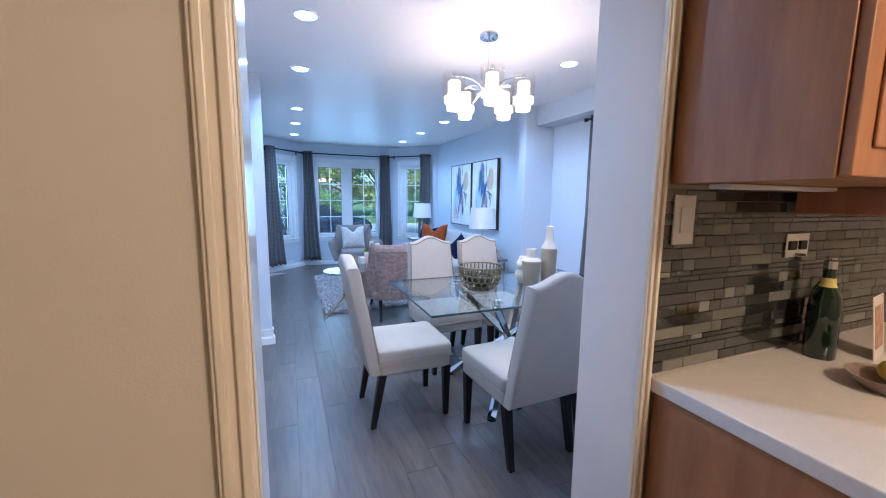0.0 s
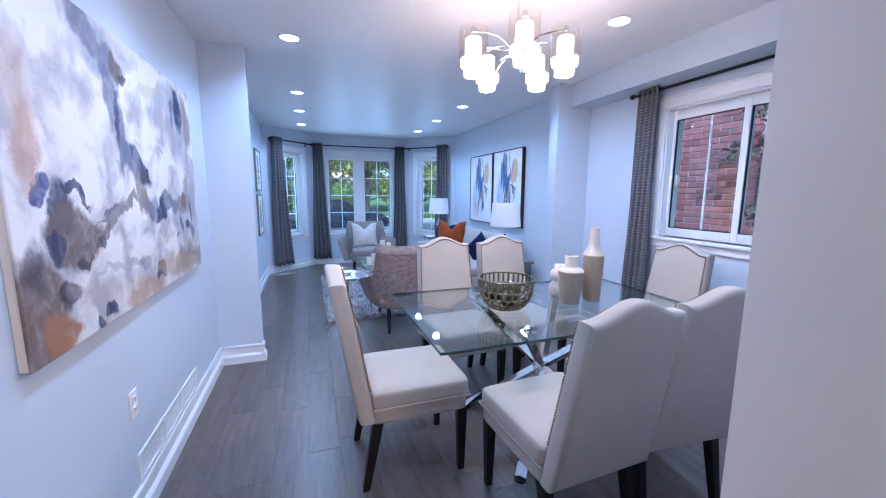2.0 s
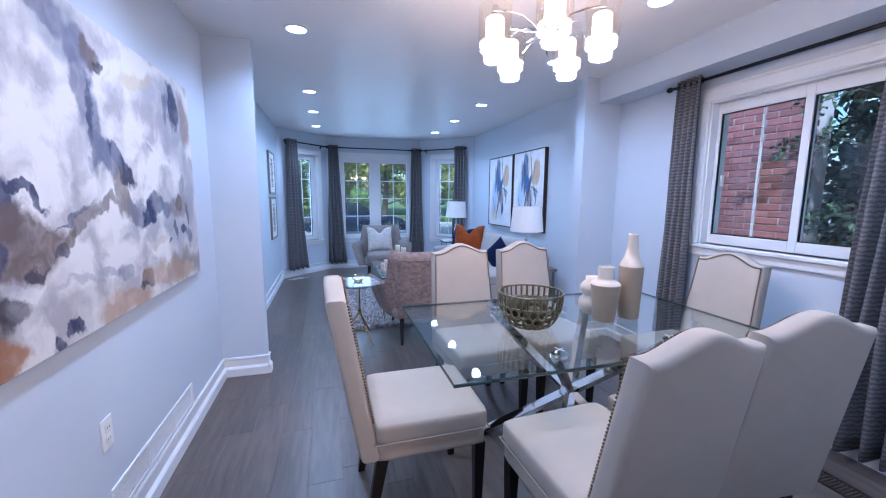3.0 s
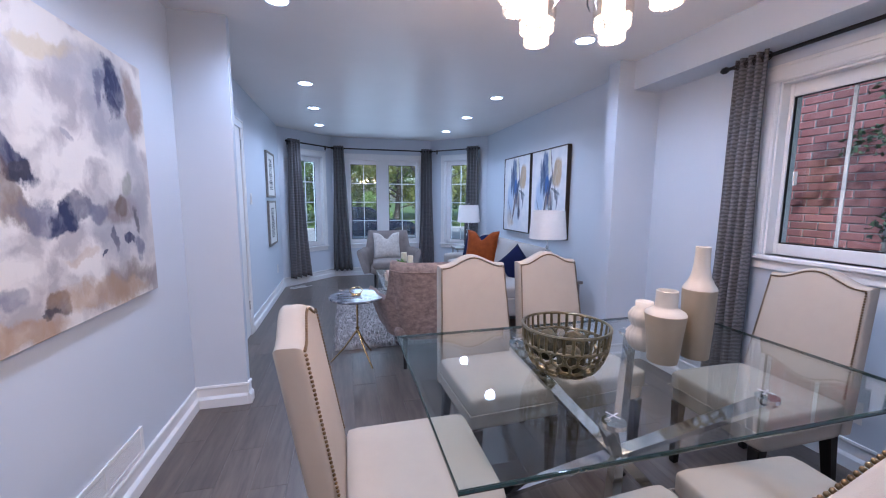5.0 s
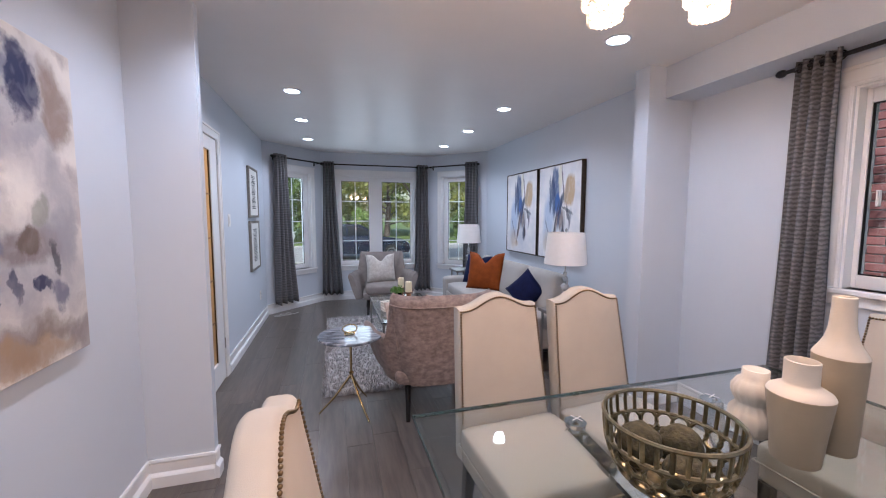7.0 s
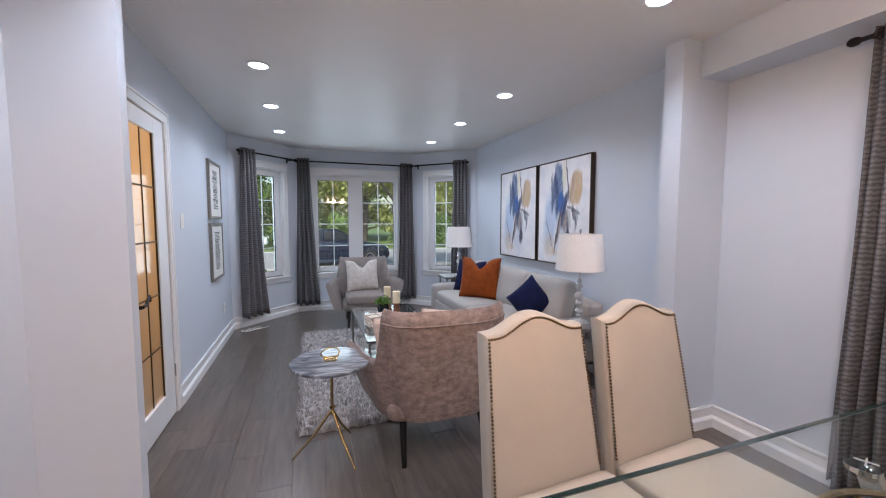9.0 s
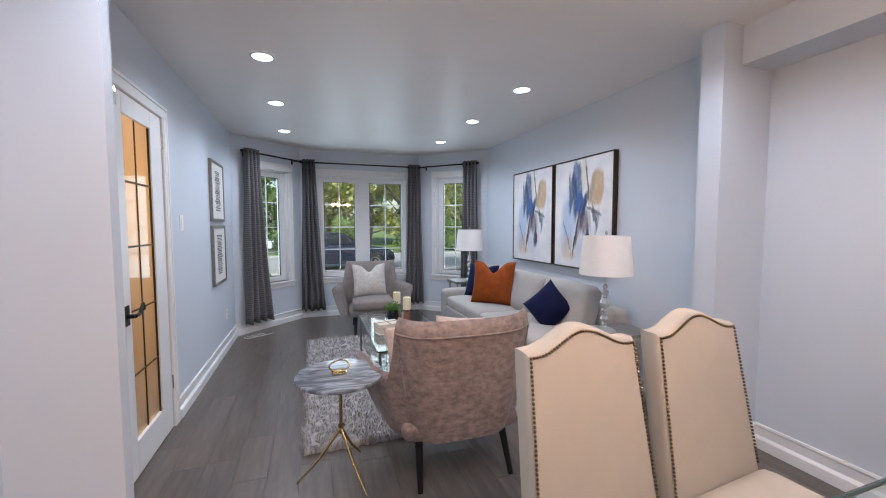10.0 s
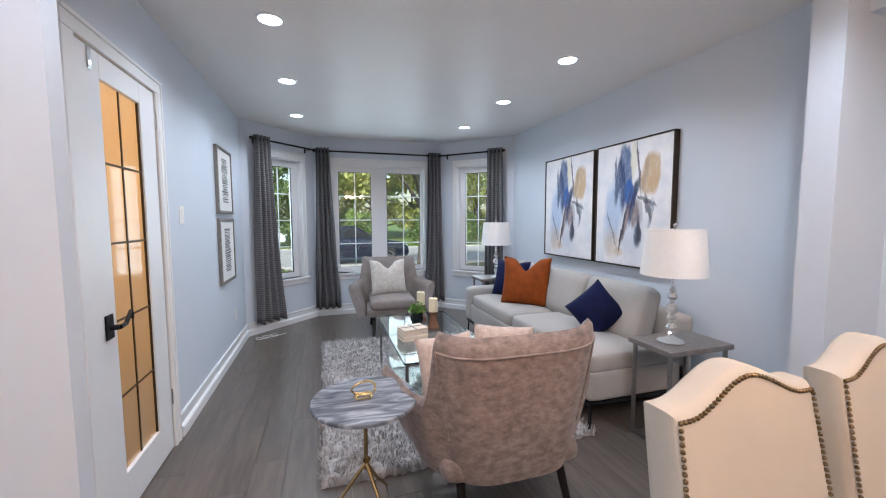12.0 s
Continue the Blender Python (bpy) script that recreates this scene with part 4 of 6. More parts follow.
# ---- table lamps and end tables ----
def end_table(x, y, sx, sy, h, open_side=1):
    t = thing("end_table", "grey-washed end table on a thin steel frame beside the sofa", "end table", "end tables by the sofa", pose(x, y, 0))
    part("tabletop", box(-sx / 2, sx / 2, -sy / 2, sy / 2, h - 0.03, h, 0.004), M_GREYWOOD, t, smooth=False)
    M = M_STEEL
    b = None
    r = 0.009
    a, d = sx / 2 - 0.03, sy / 2 - 0.03
    for sy_ in (-1, 1):
        for sx_ in (-1, 1):
            b = box(sx_ * a - r, sx_ * a + r, sy_ * d - r, sy_ * d + r, 0.018, h - 0.0305, bm=b)
        b = box(-a - r, a + r, sy_ * d - r, sy_ * d + r, 0.0, 0.018, bm=b)
    b = box(-a - r, -a + r, -d + r, d - r, 0.0, 0.018, bm=b)
    part("frame", b, M, t, "grey steel bar frame", smooth=False)
    return t


M_STEEL = mat("brushed_grey_steel", (0.30, 0.29, 0.28), 0.33, 0.9, var=0.2, scale=40)
end_table(3.19, 7.10, 0.47, 0.31, 0.60)
end_table(3.14, 9.66, 0.44, 0.34, 0.62)


def table_lamp(x, y, z):
    t = thing("table_lamp", "table lamp with white drum shade and stacked crystal column", "table lamp", "table lamps on the end tables", pose(x, y, z))
    part("base", lathe([(0, 0), (0.070, 0), (0.074, 0.006), (0.066, 0.016), (0.040, 0.026), (0.020, 0.032), (0.014, 0.042), (0, 0.042)], 32), M_CRYS, t)
    z0 = 0.042
    for r, hh in ((0.018, 0.022), (0.030, 0.050), (0.016, 0.016), (0.026, 0.036), (0.036, 0.066), (0.016, 0.018), (0.028, 0.044), (0.018, 0.036)):
        part("crystal_ball", lathe([(0.010, z0), (r * 0.75, z0 + hh * 0.15), (r, z0 + hh * 0.5), (r * 0.75, z0 + hh * 0.85), (0.010, z0 + hh)], 12), M_CRYS, t, "faceted clear crystal ball", smooth=False)
        z0 += hh
    part("rod", tube([(0, 0, 0.03), (0, 0, 0.695)], 0.0045, 8), M_CHROME, t)
    part("shade", lathe([(0.174, 0.400), (0.176, 0.400), (0.152, 0.665), (0.150, 0.665), (0.174, 0.400)], 48), M_SHADE, t, "white linen drum shade")
    spid = tube([(-0.152, 0, 0.655), (0.152, 0, 0.655)], 0.002, 5)
    spid = tube([(0, -0.152, 0.655), (0, 0.152, 0.655)], 0.002, 5, bm=spid)
    part("shade_frame", spid, M_CHROME, t)
    part("finial", lathe([(0, 0.705), (0.006, 0.698), (0.013, 0.688), (0.008, 0.678), (0.006, 0.67), (0, 0.67)], 14), M_CRYS, t)
    return t


M_CRYS = mat("clear_crystal", (0.86, 0.88, 0.90), 0.03, var=0.02)
M_CRYS.node_tree.nodes["Principled BSDF"].inputs["Transmission Weight"].default_value = 0.55
M_CRYS.node_tree.nodes["Principled BSDF"].inputs["Metallic"].default_value = 0.25
M_SHADE.node_tree.nodes["Principled BSDF"].inputs["Subsurface Weight"].default_value = 0.0
table_lamp(3.12, 7.10, 0.60)
table_lamp(3.13, 9.55, 0.62)

# ---- marble side table ----
t = thing("side_table", "round grey marble side table on a slender brass tripod", "side table", "", pose(1.325, 6.985, 0))
part("tabletop", lathe([(0, 0.552), (0.217, 0.552), (0.223, 0.557), (0.223, 0.568), (0.219, 0.572), (0, 0.572)], 56), M_MARBLE, t)
part("pole", tube([(0, 0, 0.25), (0, 0, 0.550)], 0.0085, 12), M_GOLD, t)
part("plate", lathe([(0, 0.542), (0.05, 0.542), (0.05, 0.5515), (0, 0.5515)], 20), M_GOLD, t)
for fx, fy in ((-0.223, 0.035), (0.107, -0.175), (0.12, 0.213)):
    part("leg", tube([(-fx * 0.06, -fy * 0.06, 0.30), (fx * 0.5, fy * 0.5, 0.125), (fx, fy, 0.004)], 0.0085, 10, r2=0.006), M_GOLD, t)
t = thing("decorative_knot", "small polished gold sculptural ring on the round marble side table", "ornament", "", pose(1.32, 6.985, 0.572))
b = tube([(0.050 * math.cos(a), 0.01 * math.sin(2 * a), 0.040 + 0.030 * math.sin(a)) for a in [2 * math.pi * k / 28 for k in range(28)]], 0.0045, 8, closed=True)
part("ring", b, M_GOLD, t)
b = tube([(0.034 * math.cos(a), 0.034 * math.sin(a), 0.008 + 0.004 * math.sin(3 * a)) for a in [2 * math.pi * k / 28 for k in range(28)]], 0.0045, 8, closed=True)
b = tube([(-0.034, 0, 0.008), (0, 0.01, 0.012), (0.034, 0, 0.008)], 0.004, 6, bm=b)
part("ring_base", b, M_GOLD, t)


# ---- armchairs ----
def armchair(name, label, at, material, m_in, back_h, arm_h, wide, pipes=1, flare=0.10):
    """Shell chair: a back that wraps round into low arms and flares outward to its top; faces local +y."""
    c = thing(name, label, "armchair", "", at)
    n, rows = 60, 10
    b = bmesh.new()
    out, inn = [], []
    for i in range(n + 1):
        s = -1 + 2 * i / n
        a = s * radians(120)
        cx, cy = math.sin(a), -math.cos(a)
        ex = math.copysign(abs(cx) ** 0.52, cx)
        ey = math.copysign(abs(cy) ** 0.52, cy)
        k = min(1.0, max(0.0, (abs(s) - 0.43) / 0.15))
        k = k * k * (3 - 2 * k)
        top = back_h + (arm_h - back_h) * k + 0.02 * ((s / 0.43) ** 2 - 0.6 if abs(s) < 0.43 else 0.4 * (1 - k))
        co, ci = [], []
        for j in range(rows + 1):
            v = j / rows
            z = 0.24 + (top - 0.24) * v
            f = 0.70 + 0.34 * ((z - 0.24) / (back_h - 0.24)) ** 0.8
            px, py = ex * wide / 2 * f * (1 + flare * k * max(0.0, cy + 0.75)), ey * 0.34 * (0.88 + 0.12 * f) - 0.05 * max(0.0, -cy) * v
            edge = 0.012 * (1 - min(1.0, (1 - v) * 8)) ** 2
            th = 0.075 + 0.02 * (1 - v)
            nx, ny = cx, cy
            co.append(b.verts.new((px - nx * edge * 1.5, py - ny * edge * 1.5, z - edge)))
            ci.append(b.verts.new((px - nx * (th - edge * 1.5), py - ny * (th - edge * 1.5), z - edge)))
        mid = b.verts.new(((co[-1].co.x + ci[-1].co.x) / 2, (co[-1].co.y + ci[-1].co.y) / 2, top + 0.008))
        out.append(co)
        inn.append(ci + [mid])
    for i in range(n):
        for j in range(rows):
            b.faces.new((out[i][j], out[i + 1][j], out[i + 1][j + 1], out[i][j + 1])).material_index = 0
            b.faces.new((inn[i][j + 1], inn[i + 1][j + 1], inn[i + 1][j], inn[i][j])).material_index = 1
        b.faces.new((out[i][rows], out[i + 1][rows], inn[i + 1][rows + 1], inn[i][rows + 1])).material_index = 0
        b.faces.new((inn[i][rows + 1], inn[i + 1][rows + 1], inn[i + 1][rows], inn[i][rows])).material_index = 0
        b.faces.new((out[i + 1][0], out[i][0], inn[i][0], inn[i + 1][0]))
    for i in (0, n):
        f = b.faces.new(out[i] + [inn[i][rows + 1]] + inn[i][:rows + 1][::-1])
        f.material_index = 1
    bmesh.ops.recalc_face_normals(b, faces=b.faces[:])
    edge_pts = [c0 for c0 in ([out[17][j].co.copy() for j in range(3, rows)] + [out[i][rows - 1].co.copy() for i in range(17, n - 16)] + [out[n - 17][j].co.copy() for j in range(rows - 2, 2, -1)])]
    part("backrest", b, [material, m_in], c, smooth=True)
    if pipes:
        pts_ = [p + Vector((p.x, p.y, 0)).normalized() * 0.004 - Vector((0, 0, 0.004)) for p in edge_pts]
        part("piping", tube(pts_, 0.0045, 6), m_in if pipes > 1 else material, c, "raised piping along the back's edge")
    part("seat_base", soft_box(wide * 0.80, 0.56, 0.12, 0.05, 0.0, m=pose(0, -0.005, 0.285)), material, c, smooth="all")
    part("seat_cushion", soft_box(wide * 0.70, 0.56, 0.13, 0.05, 0.018, m=pose(0, 0.035, 0.375)), m_in, c, smooth="all")
    for sx in (-1, 1):
        for sy in (-1, 1):
            part("leg", tube([(sx * wide * 0.29, sy * 0.20 - 0.02, 0.25), (sx * wide * 0.31, sy * 0.32, 0.0)], 0.022, 10, r2=0.014), M_BLACKWOOD, c, "black tapered wooden leg")
    return c


armchair("armchair", "mauve-brown velvet barrel armchair with black tapered legs and pale inner seat", pose(1.945, 7.06, 0, 0, 0, -1), M_MAUVE, M_PILLOW, 0.875, 0.58, 0.81, 1, 0.42)
armchair("wingback_armchair", "grey woven upholstered low wingback armchair standing in the bay window", pose(1.91, 9.86, 0, 0, 0, 176), M_GREYVEL, M_GREYVEL, 0.86, 0.60, 0.72, 1, 0.50)


def cushion(label, at, w, h, t, chop, material, group=""):
    p = thing("throw_pillow", label, "throw pillow", group, at)
    part("cover", pillow(w, h, t, chop), material, p, smooth="all")
    return p


cushion("ivory speckled square pillow with a dented top on the grey armchair", pose(1.89, 9.83, 0.435, -17, 0, 4), 0.43, 0.43, 0.15, 0.10, M_PILLOW)
cushion("blush textured pillow lying on the mauve armchair's seat", pose(1.76, 7.10, 0.45, -20, 0, 10), 0.32, 0.31, 0.14, 0.0, M_PEACH, "blush pillows on the mauve armchair")
cushion("blush textured pillow lying on the mauve armchair's seat", pose(2.03, 7.12, 0.46, -20, 0, -30), 0.32, 0.32, 0.14, 0.0, M_PEACH, "blush pillows on the mauve armchair")

# ---- sofa ----
SX0, SX1, SY0, SY1 = 2.70, 3.55, 7.29, 9.47
s = thing("sofa", "pale grey upholstered sofa with loose cushions and slim black metal legs", "sofa", "", pose((SX0 + SX1) / 2, (SY0 + SY1) / 2, 0))
L2, D2 = (SY1 - SY0) / 2, (SX1 - SX0) / 2
part("base", soft_box(2 * D2 - 0.02, 2 * L2 - 0.09, 0.20, 0.03, 0, m=pose(0, -0.045, 0.285)), M_SOFA, s, smooth="all")
part("armrest", soft_box(2 * D2, 0.17, 0.38, 0.05, 0.0, m=pose(0, L2 - 0.085, 0.375)), M_SOFA, s, smooth="all")
part("backrest", soft_box(0.19, 2 * L2, 0.52, 0.05, 0.0, m=pose(D2 - 0.095, 0, 0.43)), M_SOFA, s, smooth="all")
for k, (ya, yb) in enumerate(((-L2 + 0.005, -0.02), (-0.01, L2 - 0.175))):
    part("seat_cushion", soft_box(0.67, yb - ya, 0.15, 0.05, 0.02, m=pose(-0.075, (ya + yb) / 2, 0.425)), M_SOFA, s, smooth="all")
for ya, yb in ((-L2 + 0.10, -0.36), (-0.35, 0.30), (0.31, L2 - 0.18)):
    part("back_cushion", soft_box(0.42, yb - ya, 0.18, 0.07, 0.02, m=pose(D2 - 0.29, (ya + yb) / 2, 0.655, 0, -74, 0)), M_SOFA, s, smooth="all")
b = box(-D2 + 0.02, D2 - 0.02, -L2 + 0.01, L2 - 0.01, 0.165, 0.183, 0.002)
part("rail", b, M_BLACK, s, "thin black metal rail", smooth=False)
for sx in (-1, 1):
    for sy in (-1, 1):
        b = tube([(sx * (D2 - 0.04), sy * (L2 - 0.03), 0.165), (sx * (D2 - 0.035), sy * (L2 - 0.02), 0.0)], 0.013, 4, r2=0.009)
        part("leg", b, M_BLACK, s, "slim black metal leg", smooth=False)
G = "throw pillows on the sofa"
cushion("dark navy velvet pillow behind the rust one on the sofa", pose(3.02, 9.02, 0.50, -18, 0, -60), 0.42, 0.40, 0.15, 0.05, M_NAVY, G)
cushion("rust orange velvet pillow with a dented top leaning on the sofa", pose(2.98, 8.60, 0.50, -14, 0, -45), 0.47, 0.47, 0.16, 0.13, M_RUST, G)
cushion("dark navy velvet pillow standing on its corner against the sofa", pose(3.07, 7.70, 0.655, -14, 0, -56) @ pose(0, 0, 0, 0, 44, 0) @ pose(0, 0, -0.165), 0.33, 0.33, 0.15, 0.0, M_NAVY, G)

# ---- coffee table and what stands on it ----
t = thing("coffee_table", "clear glass coffee table with lower shelf and thin steel frame", "coffee table", "", pose(1.92, 8.18, 0))
part("tabletop", box(-0.305, 0.305, -0.60, 0.60, 0.455, 0.465), M_TABLEGLASS, t, "clear glass top", smooth=False)
part("glass_edge", tube([(-0.305, -0.60, 0.46), (0.305, -0.60, 0.46), (0.305, 0.60, 0.46), (-0.305, 0.60, 0.46)], 0.0052, 6, closed=True), M_EDGE, t)
part("shelf", box(-0.28, 0.28, -0.57, 0.57, 0.20, 0.208), M_TABLEGLASS, t, "clear glass lower shelf", smooth=False)
for sx in (-1, 1):
    for sy in (-1, 1):
        part("leg", box(sx * 0.285 - 0.009, sx * 0.285 + 0.009, sy * 0.575 - 0.009, sy * 0.575 + 0.009, 0, 0.454, 0.001), M_STEEL, t, smooth=False)
for sy in (-1, 1):
    part("rail", box(-0.276, 0.276, sy * 0.575 - 0.007, sy * 0.575 + 0.007, 0.436, 0.452), M_STEEL, t, smooth=False)
for sx in (-1, 1):
    part("rail", box(sx * 0.285 - 0.007, sx * 0.285 + 0.007, -0.566, 0.566, 0.436, 0.452), M_STEEL, t, smooth=False)
CZ = 0.465
p = thing("potted_plant", "small bright green plant in a dark glazed pot", "potted plant", "", pose(1.893, 8.434, CZ))
part("pot", lathe([(0, 0), (0.040, 0), (0.055, 0.04), (0.050, 0.085), (0.045, 0.085), (0.047, 0.06), (0, 0.06)], 26), M_POT, p)
rnd = random.Random(9)
fol = bmesh.new()
for k in range(420):
    u, v = rnd.uniform(0, 2 * math.pi), rnd.uniform(0.0, 1.0)
    rr = rnd.uniform(0.4, 1.0)
    c0 = Vector((0.085 * rr * math.cos(u) * math.sqrt(v + 0.1), 0.085 * rr * math.sin(u) * math.sqrt(v + 0.1), 0.09 + 0.075 * rr * (1.1 - v)))
    m = Matrix.Translation(c0) @ Euler((rnd.uniform(-1, 1), rnd.uniform(-1, 1), rnd.uniform(0, 6.3))).to_matrix().to_4x4()
    q = [m @ Vector(w) for w in ((0, 0, 0), (0.008, 0.006, 0.003), (0.0, 0.019, 0.0), (-0.008, 0.006, 0.003))]
    fol.faces.new([fol.verts.new(w) for w in q])
part("foliage", fol, M_LEAF, p, "small bright green leaves", smooth=False)


def candle(x, y, h_holder, h_candle):
    c = thing("candlestick", "ivory pillar candle on a turned brown wooden holder", "candle holder", "candles on the coffee table", pose(x, y, CZ))
    part("holder", lathe([(0, 0), (0.048, 0), (0.048, 0.008), (0.036, 0.03), (0.028, h_holder * 0.55), (0.024, h_holder * 0.85), (0.042, h_holder - 0.006), (0.044, h_holder), (0, h_holder)], 30), M_WOODBR, c)
    part("candle", lathe([(0, h_holder + 0.0005), (0.034, h_holder + 0.0005), (0.035, h_holder + 0.006), (0.035, h_holder + h_candle - 0.004), (0.031, h_holder + h_candle), (0.026, h_holder + h_candle - 0.006), (0, h_holder + h_candle - 0.008)], 28), M_CANDLE, c, "ivory wax pillar")
    part("wick", tube([(0, 0, h_holder + h_candle - 0.009), (0.002, 0, h_holder + h_candle + 0.006)], 0.0014, 5), M_BLACK, c)


candle(1.987, 8.264, 0.13, 0.11)
candle(1.955, 8.547, 0.13, 0.11)
rnd = random.Random(3)
zz = CZ
for k in range(3):
    th = (0.03, 0.028, 0.022)[k]
    bk = thing("book", "small cream paper book tied with string on the glass coffee table", "book", "stack of tied books", pose(1.771, 8.058, zz, 0, 0, 14 + rnd.uniform(-5, 5)))
    part("cover", box(-0.095, 0.095, -0.07, 0.07, 0.0, 0.003, 0.001), M_PAPER, bk, smooth=False)
    part("pages", box(-0.09, 0.092, -0.067, 0.067, 0.003, th - 0.003), M_PAPER, bk, smooth=False)
    part("cover", box(-0.095, 0.095, -0.07, 0.07, th - 0.003, th, 0.001), M_PAPER, bk, smooth=False)
    if k == 2:
        part("string", box(-0.003, 0.003, -0.072, 0.072, th, th + 0.003), M_GREYWOOD, bk, "thin twine", smooth=False)
        part("string", box(-0.097, 0.097, -0.003, 0.003, th + 0.003, th + 0.006), M_GREYWOOD, bk, smooth=False)
    zz += th + 0.0005

